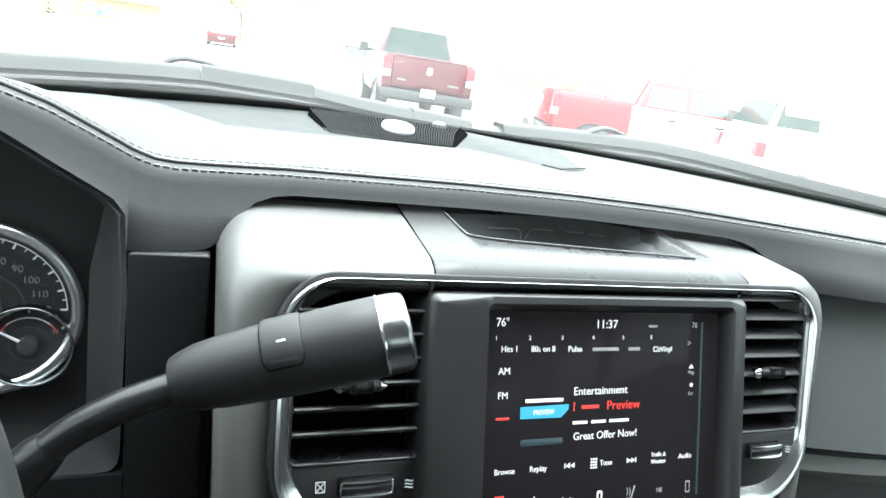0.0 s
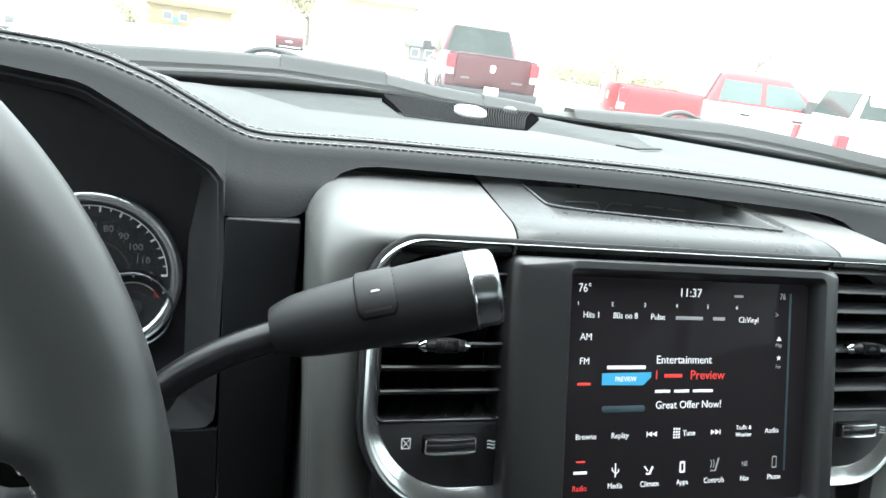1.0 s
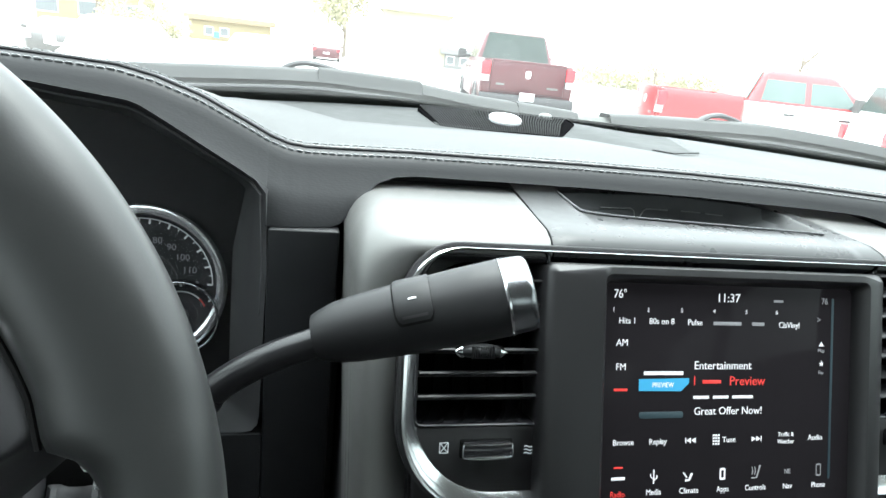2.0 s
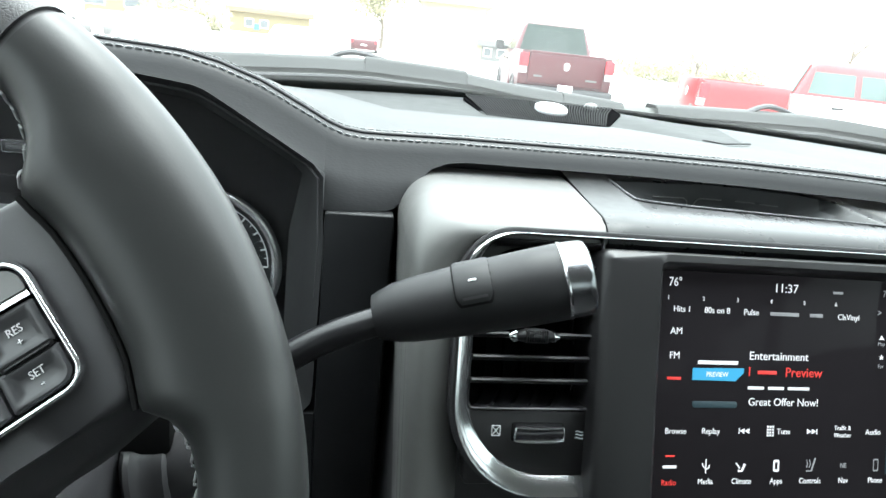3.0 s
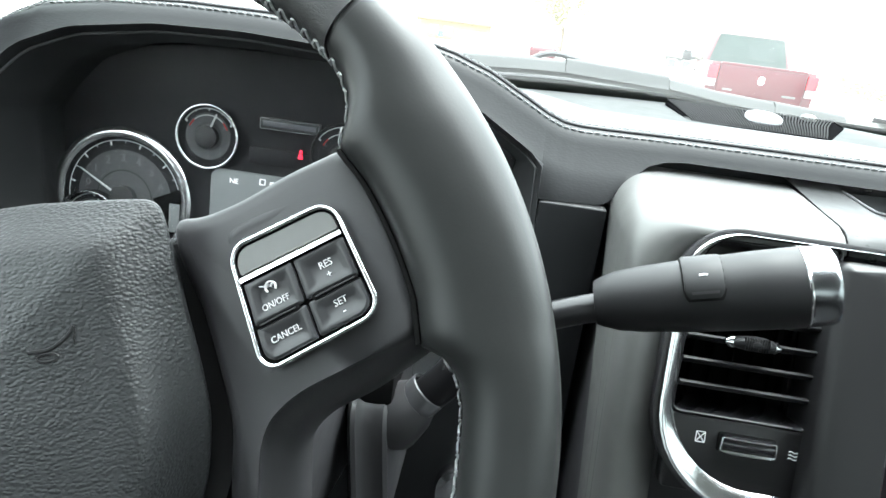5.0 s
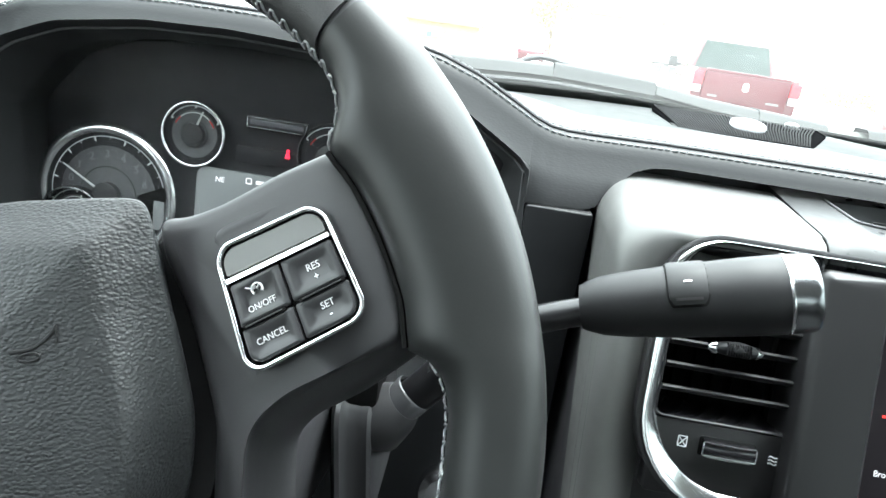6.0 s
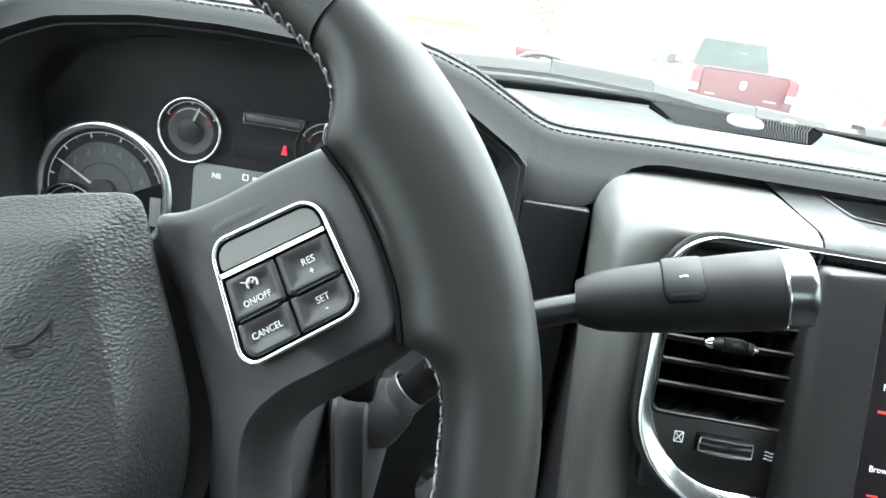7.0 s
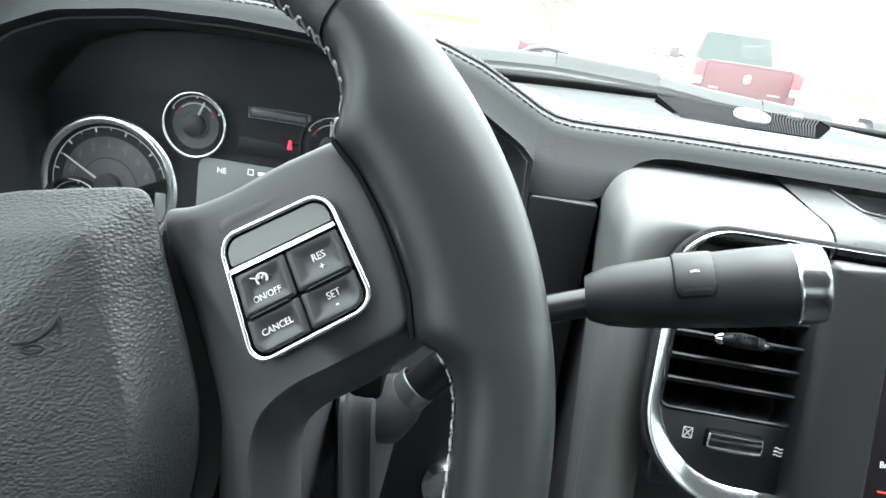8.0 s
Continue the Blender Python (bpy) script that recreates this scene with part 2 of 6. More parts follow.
def rrect(x0, x1, y0, y1, r, n=6):
    """Rounded rectangle, anticlockwise from the lower right corner; r: one radius or four (br, tr, tl, bl)."""
    rs = r if isinstance(r, (tuple, list)) else (r,) * 4
    rs = [max(0.0002, k) for k in rs]
    pts = []
    for (cx, cy, k, a0) in ((x1 - rs[0], y0 + rs[0], rs[0], -90), (x1 - rs[1], y1 - rs[1], rs[1], 0),
                            (x0 + rs[2], y1 - rs[2], rs[2], 90), (x0 + rs[3], y0 + rs[3], rs[3], 180)):
        for i in range(n + 1):
            a = radians(a0 + 90 * i / n)
            pts.append((cx + k * math.cos(a), cy + k * math.sin(a)))
    return pts


def at_z(pts, z):
    return [(p[0], p[1], z) for p in pts]


def plate(x0, x1, y0, y1, z0, z1, r=0.002, bev=0.001, n=5, bm=None, m=None):
    """Plate with rounded corners and a rounded front edge (front is +z)."""
    loops = [at_z(rrect(x0, x1, y0, y1, r, n), z0), at_z(rrect(x0, x1, y0, y1, r, n), z1 - bev)]
    for f in (0.35, 1.0):
        i = bev * f * 0.9
        rs = [max(k - i, 0.0003) for k in (r if isinstance(r, (tuple, list)) else (r,) * 4)]
        loops.append(at_z(rrect(x0 + i, x1 - i, y0 + i, y1 - i, rs, n), z1 - bev * (1 - f) ** 1.6 * 0.7))
    if m is not None:
        loops = [[m @ Vector(p) for p in lp] for lp in loops]
    return skin(loops, close_u=True, cap=True, bm=bm)


def rim_ring(outer, inner, z0, z1, bev=0.0006, bm=None):
    """Frame between two outlines with as many points each, from z0 to z1, with eased edges."""
    def mixed(a, b, f, z):
        return [(p[0] + (q[0] - p[0]) * f, p[1] + (q[1] - p[1]) * f, z) for p, q in zip(a, b)]
    rows = [at_z(outer, z0), at_z(outer, z1 - bev), mixed(outer, inner, 0.2, z1 - bev * 0.25), mixed(outer, inner, 0.5, z1),
            mixed(outer, inner, 0.8, z1 - bev * 0.25), at_z(inner, z1 - bev), at_z(inner, z0)]
    return skin(rows, close_u=True, close_v=True, bm=bm)


def circle(cx, cy, r, n=40):
    return [(cx + r * math.cos(2 * math.pi * i / n), cy + r * math.sin(2 * math.pi * i / n)) for i in range(n)]


def tube(points, radii, n=16, cap=True, flat=1.0, bm=None):
    """A round bar along points, with one radius or one each."""
    pts = [Vector(p) for p in points]
    rad = radii if isinstance(radii, (tuple, list)) else [radii] * len(pts)
    rows, up = [], None
    for i, p in enumerate(pts):
        d = (pts[min(i + 1, len(pts) - 1)] - pts[max(i - 1, 0)]).normalized()
        if up is None:
            up = Vector((0, 0, 1)) if abs(d.z) < 0.9 else Vector((0, 1, 0))
        side = d.cross(up).normalized()
        up = side.cross(d).normalized()
        rows.append([p + rad[i] * (math.cos(a) * side + flat * math.sin(a) * up) for a in (2 * math.pi * k / n for k in range(n))])
    return skin(rows, close_u=True, cap=cap, bm=bm)


def brick(x0, x1, y0, y1, z0, z1, bm=None, bev=0.0):
    bm = bm or bmesh.new()
    own = bmesh.ops.create_cube(bm, size=1.0)["verts"]
    for v in own:
        v.co = Vector((x0 + (v.co.x + 0.5) * (x1 - x0), y0 + (v.co.y + 0.5) * (y1 - y0), z0 + (v.co.z + 0.5) * (z1 - z0)))
    if bev:
        edges = {e for v in own for e in v.link_edges}
        bmesh.ops.bevel(bm, geom=list(edges), offset=bev, segments=2, affect="EDGES", profile=0.6)
    return bm


def smooth_curve(pts, n=8):
    """Catmull-Rom through points."""
    ps = [Vector(p) for p in pts]
    ps = [ps[0] * 2 - ps[1]] + ps + [ps[-1] * 2 - ps[-2]]
    out = []
    for i in range(1, len(ps) - 2):
        a, b, c, d = ps[i - 1:i + 3]
        for k in range(n):
            t = k / n
            out.append(0.5 * (2 * b + (c - a) * t + (2 * a - 5 * b + 4 * c - d) * t * t + (3 * b - a - 3 * c + d) * t ** 3))
    return out + [ps[-2]]


def inset(pts, d):
    """The outline moved inwards by d (anticlockwise outline)."""
    out, n = [], len(pts)
    for i, p in enumerate(pts):
        a, b = Vector(pts[i - 1][:2]), Vector(pts[(i + 1) % n][:2])
        p = Vector(p[:2])
        e1, e2 = (p - a).normalized(), (b - p).normalized()
        nrm = Vector((-e1.y - e2.y, e1.x + e2.x))
        nrm = nrm.normalized() / max(0.5, math.sqrt(max(0.25, (1 + e1.dot(e2)) / 2)))
        out.append((p.x + nrm.x * d, p.y + nrm.y * d))
    return out


def slab(outline, z0, z1, bev=0.001, bm=None):
    """Prism over any anticlockwise outline, with a rounded front edge."""
    rows = [at_z(outline, z0), at_z(outline, z1 - bev), at_z(inset(outline, bev * 0.35), z1 - bev * 0.3), at_z(inset(outline, bev), z1)]
    return skin(rows, close_u=True, cap=True, bm=bm)


def warp(bm, fn):
    for v in bm.verts:
        v.co = fn(v.co)
    return bm


def lettering(text, size, m, material, parent, name="", bold=0.0, depth=0.0002, wide=1.0):
    """Writing as a thin mesh, centred on m's origin."""
    cu = bpy.data.curves.new("letters", "FONT")
    cu.body, cu.size, cu.align_x, cu.align_y, cu.extrude, cu.offset, cu.resolution_u = text, size, "CENTER", "CENTER", depth, bold, 3
    tmp = bpy.data.objects.new("letters", cu)
    me = bpy.data.meshes.new_from_object(tmp)
    bpy.data.objects.remove(tmp)
    me.transform(m @ Matrix.Diagonal((wide, 1, 1, 1)))
    me.materials.clear()
    me.materials.append(material)
    ob = new(name or "text", me)
    ob.parent = parent
    return ob

# ---------------------------------------------------------------- dashboard
# Truck axes: x to the passenger's side, y ahead, z up; x = 0 is the middle of the dashboard.
HUMP_X = (-0.86, -0.74, -0.700, -0.672, -0.645, -0.600, -0.545, -0.485, -0.434, -0.404, -0.379, -0.357, -0.330, -0.299, -0.286, -0.274, -0.262, -0.245)
HUMP_Z = (0.000, 0.002, 0.012, 0.028, 0.040, 0.047, 0.050, 0.050, 0.047, 0.0455, 0.044, 0.039, 0.0295, 0.0135, 0.0065, 0.0020, 0.0004, 0.0)
EDGE_X = (-0.70, -0.672, -0.655, -0.62, -0.56, -0.50, -0.44, -0.400, -0.366, -0.336, -0.3125, -0.2943, -0.2865)
EDGE_Z = (1.470, 1.500, 1.521, 1.537, 1.546, 1.548, 1.5455, 1.5405, 1.5365, 1.5195, 1.5055, 1.4945, 1.4875)


def ease(f):
    f = max(0.0, min(1.0, f))
    return f * f * (3 - 2 * f)


def hump(x):
    return float(np.interp(x, HUMP_X, HUMP_Z))


def edge_z(x):
    """Upper edge of the cluster's opening, eased between its marks."""
    d = 0.006 * max(0.0, min(1.0, (-0.30 - x) / 0.02))
    return float(sum(np.interp(x + k * d, EDGE_X, EDGE_Z) for k in (-1, -0.5, 0, 0.5, 1)) / 5)


def stitch_y(x):
    return float(np.interp(x, (-0.86, -0.7, -0.5, -0.273, -0.19, -0.05, 0.04, 0.13, 0.20, 0.35, 0.86), (0.10, 0.115, 0.120, 0.134, 0.146, 0.149, 0.143, 0.127, 0.108, 0.070, 0.03)))


def base_y(x):
    return 0.592 - 0.62 * x * x


def crown(x):
    return 1.513 - 0.05 * max(0.0, x - 0.1) ** 1.5


def span(a, b, n):
    return [a + (b - a) * i / (n - 1) for i in range(n)]


CREASE = ((-0.86, -0.34, -0.29, -0.22, -0.15, -0.10, 0.05, 0.09, 0.135, 0.19, 0.24, 0.86),
          (0.980, 0.960, 0.915, 0.640, 0.655, 0.670, 0.720, 0.690, 0.440, 0.550, 0.930, 0.980),
          (0.0065, 0.0075, 0.0095, 0.0135, 0.0160, 0.0168, 0.0168, 0.0165, 0.0105, 0.0110, 0.0080, 0.0060))


def crease(x):
    """Where the rolled front of the dash top meets the flatter panel behind: share of the depth, and drop."""
    return float(np.interp(x, CREASE[0], CREASE[1])), float(np.interp(x, CREASE[0], CREASE[2]))


def pad_profile(x):
    """From the windshield's foot to the seam, back to front."""
    h, ys, zc, yb = hump(x), stitch_y(x), crown(x), base_y(x)
    zb = 1.506 - 0.03 * x * x - 0.005 * ease((x - 0.08) / 0.14)
    fc, drop = crease(x)
    pts = [(yb + 0.05, zb - 0.004), (yb, zb)]

    def fade(f):
        return float(np.interp(f, (0.0, 0.05, 0.2, 0.45, 0.66, 0.93), (1.0, 0.98, 0.8, 0.36, 0.12, 0.02)))
    for q in (0.25, 0.5, 0.75, 0.94):
        f = 1 - (1 - fc) * q
        pts.append((ys + f * (yb - ys), zb + (zc - drop - zb) * q + h * fade(f)))
    for q in (0.985, 0.92, 0.8, 0.65, 0.5, 0.35, 0.22, 0.12, 0.06):
        f = fc * q
        pts.append((ys + f * (yb - ys), zc - drop * q ** 1.7 + h * fade(f)))
    pts.append((ys + 0.006, zc + h + 0.0006))
    return [(x, y, z) for y, z in pts]


def face_profile(x):
    """The padded front face below the seam."""
    h, ys, zc = hump(x), stitch_y(x), crown(x)
    top = zc + h
    if x < -0.2865:
        low = edge_z(x)
    else:
        # the pad stops short above the centre stack
        low = float(np.interp(x, (-0.245, -0.238, -0.230, -0.222, -0.212, -0.200, -0.185, 0.165, 0.1790, 0.1900, 0.2000, 0.2080, 0.2160, 0.2230), (1.466, 1.4685, 1.4755, 1.4850, 1.4928, 1.4966, 1.4978, 1.4965, 1.4950, 1.4918, 1.4845, 1.4760, 1.4690, 1.466)))
    low = min(low, top - 0.006)
    d = top - low
    lean = 1.0 + 0.35 * ease((x - 0.19) / 0.10)
    pts = [(x, ys + 0.004, top - 0.0012)]
    for i, k in enumerate((0.0022, 0.0065, 0.011, 0.016, 0.021, 0.026, 0.034, 0.05)):
        k = min(k, d - 0.0004 * (7 - i))
        pts.append((x, ys - lean * float(np.interp(k, (0.0022, 0.0065, 0.013, 0.025, 0.030, 0.047), (0.002, 0.0075, 0.0118, 0.0210, 0.0262, 0.0360))), top - k))
    pts[-1] = (x, pts[-1][1] + 0.001, low)
    pts.append((x, pts[-1][1] + 0.010, low - 0.001))
    return pts


XS = span(-0.86, -0.70, 8) + span(-0.695, -0.290, 98) + [-0.2868, -0.28655, -0.28645, -0.2862] + span(-0.283, -0.18, 40) + span(-0.17, 0.17, 30) + span(0.18, 0.4, 50) + span(0.42, 0.86, 20)
dash = thing("dashboard", pose(0, 0.3, 1.2), "black padded pickup dashboard with pale double stitching", "dashboard")
SHIFT = Matrix.Translation((0, -0.3, -1.2))


def dash_part(name, bm, material, label="", smooth=40, parent=None):
    bm.transform(SHIFT)
    return part(name, bm, material, parent or dash, label, smooth)


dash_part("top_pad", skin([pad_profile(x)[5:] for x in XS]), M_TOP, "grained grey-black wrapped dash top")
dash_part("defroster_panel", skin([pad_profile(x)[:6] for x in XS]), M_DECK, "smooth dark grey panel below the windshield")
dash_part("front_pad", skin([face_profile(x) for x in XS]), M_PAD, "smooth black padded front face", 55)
# welt between the two seams
welt = [(x, stitch_y(x) + 0.0045, crown(x) + hump(x) - 0.0004) for x in XS]
dash_part("welt", tube(welt, 0.0012, 8), M_RUBBER)


def stitches(curve, step, length, r, bm, rise):
    """Short thread bars along a curve."""
    pts = [Vector(p) for p in curve]
    dist, carry = 0.0, 0.0
    for a, b in zip(pts, pts[1:]):
        seg = (b - a).length
        while carry < seg:
            p = a + (b - a) * (carry / seg)
            d = (b - a).normalized()
            q = p + d * length
            tube([p - rise * 0.6, p + d * length * 0.15 + rise, q - d * length * 0.15 + rise, q - rise * 0.6], r, 6, bm=bm)
            carry += step
        carry -= seg
    return bm


fine = span(-0.70, 0.5, 500)
low_row = [(x, stitch_y(x) - 0.0035, crown(x) + hump(x) - 0.0032) for x in fine]
top_row = [(x, stitch_y(x) + 0.0125, crown(x) + hump(x) + 0.0003) for x in fine]
sb = bmesh.new()
stitches(low_row, 0.0056, 0.0043, 0.00055, sb, Vector((0, -0.0003, 0.0004)))
ob = dash_part("lower_stitching", sb, M_THREAD, "row of pale grey stitches")
ob["kind"] = "stuff"
sb = bmesh.new()
stitches(top_row, 0.0056, 0.0043, 0.00045, sb, Vector((0, 0, 0.0005)))
ob = dash_part("upper_stitching", sb, M_THREAD, "row of pale grey stitches")
ob["kind"] = "stuff"

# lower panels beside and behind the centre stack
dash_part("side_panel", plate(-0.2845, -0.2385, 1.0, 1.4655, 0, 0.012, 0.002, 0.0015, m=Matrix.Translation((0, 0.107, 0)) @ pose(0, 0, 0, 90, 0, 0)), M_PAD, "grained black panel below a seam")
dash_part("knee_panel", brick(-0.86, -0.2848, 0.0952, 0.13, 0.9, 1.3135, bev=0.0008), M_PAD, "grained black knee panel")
dash_part("glovebox_panel", skin([[(x, float(np.interp(x, (0.2, 0.35, 0.86), (0.095, 0.055, 0.01))) + o, z) for x in span(0.2, 0.86, 12)]
                                 for o, z in ((0.02, 1.4715), (0.006, 1.4705), (-0.001, 1.465), (-0.022, 1.40), (-0.040, 1.345), (-0.044, 1.332), (-0.020, 1.318), (0.002, 1.0))]), M_PANEL, "smooth passenger panel, coloured lighter as if lit")
dash_part("passenger_trim", skin([[(x, float(np.interp(x, (0.2, 0.35, 0.86), (0.095, 0.055, 0.01))) + o, z) for x in span(0.2, 0.86, 12)]
                                 for o, z in ((0.0, 1.324), (-0.034, 1.320), (-0.041, 1.308), (-0.034, 1.295), (0.004, 1.288))]), M_SATIN, "satin grey trim strip")

dash_part("backing", brick(-0.86, 0.86, 0.200, 0.235, 0.80, 1.470), M_DARK)
dash_part("stack_recess", brick(-0.262, 0.262, 0.176, 0.188, 1.00, 1.503), M_DARK)
dash_part("stack_wall", brick(-0.2285, -0.2240, 0.034, 0.175, 1.00, 1.455), M_DARK)

# speaker grille on the dash top: recessed tray with upright ribs
GR = [(0.048, 0.461), (0.058, 0.464), (0.106, 0.545), (0.106, 0.572), (-0.104, 0.577), (-0.112, 0.560), (-0.104, 0.474), (-0.094, 0.463)]


def slope_z(y):
    return 1.4975 + (y - 0.47) * 0.115


gr = slab(list(GR), -0.014, -0.0004, 0.0006)
warp(gr, lambda c: Vector((c.x, c.y, c.z + slope_z(c.y))))
grille = dash_part("speaker_grille", gr, M_RIB, "black ribbed speaker grille")
dash_part("grille_edge", warp(rim_ring(inset(GR, -0.0010), GR, -0.006, 0.0008, 0.0003), lambda c: Vector((c.x, c.y, c.z + slope_z(c.y)))), M_RIB, parent=grille)
for i in range(52):
    f = (i + 0.5) / 52
    xb, xf = -0.1105 + 0.2160 * f, -0.1010 + 0.1560 * f
    pts = [(xf, 0.4640, slope_z(0.464) + 0.0004), (xf + (xb - xf) * 0.06, 0.471, slope_z(0.471) + 0.0026), ((xb + xf) / 2, 0.525, slope_z(0.525) + 0.0028), (xb, 0.572, slope_z(0.572) + 0.0024)]
    dash_part("rib", tube(pts, 0.0010, 6), M_RIB_BAR, parent=grille)
dash_part("badge", plate(-0.0275, 0.0160, -0.0185, 0.0185, 0, 0.004, 0.0183, 0.0012, 8, m=pose(0, 0.508, slope_z(0.508) + 0.0050, 16.0, 0, 0)), M_BADGE, "white pill-shaped maker's badge", parent=grille)
dash_part("badge_line", brick(-0.020, 0.004, 0.5065, 0.5090, slope_z(0.508) + 0.0082, slope_z(0.508) + 0.0096), M_BRUSH, parent=grille)
solo("light_sensor", skin([[(0.073 + r * math.cos(a), 0.572 + r * math.sin(a), z) for a in span(0, 2 * math.pi * 15 / 16, 16)]
              for r, z in ((0.010, 1.502), (0.010, 1.510), (0.0085, 1.5135), (0.005, 1.5155), (0.0006, 1.516))], close_u=True, cap=True), M_BLANK,
              "small round grey light sensor on the dash top", "sensor")
# defroster slots
slot_pts = []
for f in span(0, 1, 7):
    x = 0.125 + 0.062 * f
    fy = crease(x)[0]
    y = stitch_y(x) + fy * (base_y(x) - stitch_y(x)) + 0.002
    slot_pts.append((x, y, crown(x) - crease(x)[1] + 0.0024))
dash_part("defroster_slot", tube(slot_pts, 0.0024, 8, flat=0.35), M_SLOT)

# ---------------------------------------------------------------- centre stack
TILT_STACK = 15.0
STACK = pose(0, 0.006, 1.40, 90 - TILT_STACK, 0, 0)
stack = thing("centre_stack", STACK, "satin grey centre stack with a bright chrome ring", "centre stack")
BACK = STACK.inverted().to_3x3() @ Vector((0, 1, 0))


def drop(ins):
    """How far a loop of the hood lies under its crest: the front rolls over and turns under towards the ring."""
    return float(np.interp(ins, (0.0, 0.002, 0.006, 0.010, 0.0135, 0.022, 0.030, 0.034), (0.0003, 0.0030, 0.0074, 0.0095, 0.0115, 0.0140, 0.0170, 0.0205)))


def hood_loop(ins, dy, bottom=-0.34, grow=0.0):
    """One loop round the hood; its side wall is shallow, the top reaches back under the dash."""
    r = 0.026 + ins * 0.4
    pts = rrect(-0.2338 + ins, 0.2105 - min(ins, 0.02), bottom, 0.0895 - drop(ins) + grow, (0.01, r, r, 0.01), 9)
    loop = []
    for x, y in pts:
        back = min(dy, 0.016) + max(0.0, dy - 0.016) * ease((y - 0.052) / 0.026)
        loop.append(Vector((x * (1 - (0.10 if x < 0 else 0.46) * max(0.0, 0.06 - y)), y, 0)) + BACK * back)
    return loop


HOOD = [(0.034, 0.0170, 0), (0.030, 0.0120, 0), (0.022, 0.0066, 0), (0.0135, 0.0028, 0), (0.0100, 0.0024, 0), (0.0060, 0.0036, 0), (0.002, 0.0085, 0.0003), (0.0, 0.018, 0.0008), (-0.001, 0.05, 0.0022), (-0.0015, 0.085, 0.0036), (-0.0015, 0.118, 0.0042), (0.0, 0.127, 0.0030), (0.003, 0.132, -0.001), (0.008, 0.133, -0.008)]
hood_rows = [hood_loop(i, d, grow=g) for i, d, g in HOOD]


def hood_piece(lo, hi):
    """The part of the hood whose x lies between two limits, cut straight."""
    bm = skin(hood_rows, close_u=True)
    for x, sgn in ((lo, -1), (hi, 1)):
        if x is not None:
            bmesh.ops.bisect_plane(bm, geom=bm.verts[:] + bm.edges[:] + bm.faces[:], plane_co=(x, 0, 0), plane_no=(sgn, 0, sgn * 0.08 if x < 0 else sgn * -0.08), clear_outer=True)
    return bm


part("cover_driver_side", hood_piece(None, -0.1168), M_SATIN, stack)
part("cover_passenger_side", hood_piece(0.1295, None), M_SATIN, stack)
INV = STACK.inverted()
line = []
for ins, dy, g in HOOD[2:9]:
    p = Vector((0, 0.0894 - drop(ins) + g, 0)) + BACK * dy
    line.append((-0.1162 - 0.08 * p.z, p.y, p.z))
part("seam", tube(smooth_curve(line, 4), 0.0006, 6), M_SLOT, stack)


def stack_world(bm):
    bm.transform(INV)
    return bm


TRAY_FRONT = ((-0.075, -0.066, -0.045, -0.019, 0.05, 0.108), (0.0905, 0.0865, 0.0832, 0.080, 0.0732, 0.0675))
TRAY_REAR = ((-0.073, 0.013, 0.05, 0.08, 0.095, 0.102, 0.108), (0.141, 0.151, 0.1495, 0.140, 0.129, 0.104, 0.0735))
TRAY_FLOOR = 1.4668


def rear_edge(x):
    return float(np.interp(x, *TRAY_REAR))


def pinch(x):
    """How fast the cover narrows towards the dash."""
    return float(np.interp(abs(x), (0.085, 0.112), (1.25, 0.60)))


def middle_row(x):
    """Front roll of the middle cover, then the storage tray sunk in its top, back to the dash."""
    pts = []
    for ins, dy, g in HOOD[:8]:
        b = 0.0895 - drop(ins) + g
        pts.append((x, 0.006 + b * math.sin(radians(15)) + dy, 1.4 + b * math.cos(radians(15))))
    z0 = pts[-1][2]
    for i, ahead in ((5, 0.0006), (6, 0.0030), (7, 0.0050)):
        pts[i] = (x, pts[i][1] - ahead * ease((0.112 - abs(x)) / 0.012), pts[i][2])
    yf = float(np.interp(x * 0.937, *TRAY_FRONT))
    yb = max(yf + 0.002, rear_edge(x * 0.87))
    k = min(1.0, (yb - yf) / 0.02)
    for y, f in [(0.062, 0), (yf - 0.002, 0), (yf, 0.04), (yf + 0.001 * k, 0.3), (yf + 0.003 * k, 0.95), (yf + 0.005 * k, 1)] + [(yf + (yb - yf) * q, 1) for q in (0.35, 0.5, 0.65)] + [(yb - 0.005 * k, 1), (yb - 0.0035 * k, 0.9), (yb - 0.001 * k, 0.2), (yb, 0.04), (yb + 0.0015, 0), (0.172, 0)]:
        xw = x * (1 - pinch(x) * (y - 0.03))
        deep = ease((xw + 0.0745) / 0.005) * max(0.0, min(1.0, (0.109 - xw) / 0.027))
        top = z0 + 0.0060 * max(0.0, y - 0.05) / 0.1
        pts.append((x, y, top - (top - TRAY_FLOOR) * f * deep))
    return [(p[0] * (1 - pinch(x) * max(0.0, p[1] - 0.03)), p[1], p[2]) for p in pts]


xs_mid = span(-0.1155, -0.094, 6) + span(-0.092, -0.066, 30) + span(-0.063, 0.082, 36) + span(0.085, 0.1282, 30)


def tray_split(inside):
    """The sunken floor and walls of the tray, or the cover round them."""
    bm = skin([middle_row(x) for x in xs_mid])
    n = len(middle_row(0.0)) - 1
    away = []
    for k, fc in enumerate(bm.faces):
        c = fc.calc_center_median()
        sunk = 10 <= k % n < 20 and -0.0745 < c.x < 0.100
        if sunk != inside:
            away.append(fc)
    bmesh.ops.delete(bm, geom=away, context="FACES")
    return stack_world(bm)


part("cover_middle", tray_split(False), M_COVER, stack, "middle cover with a sunken tray", 50)
part("tray_liner", tray_split(True), M_LINER, stack, "dark grained tray liner", 50)
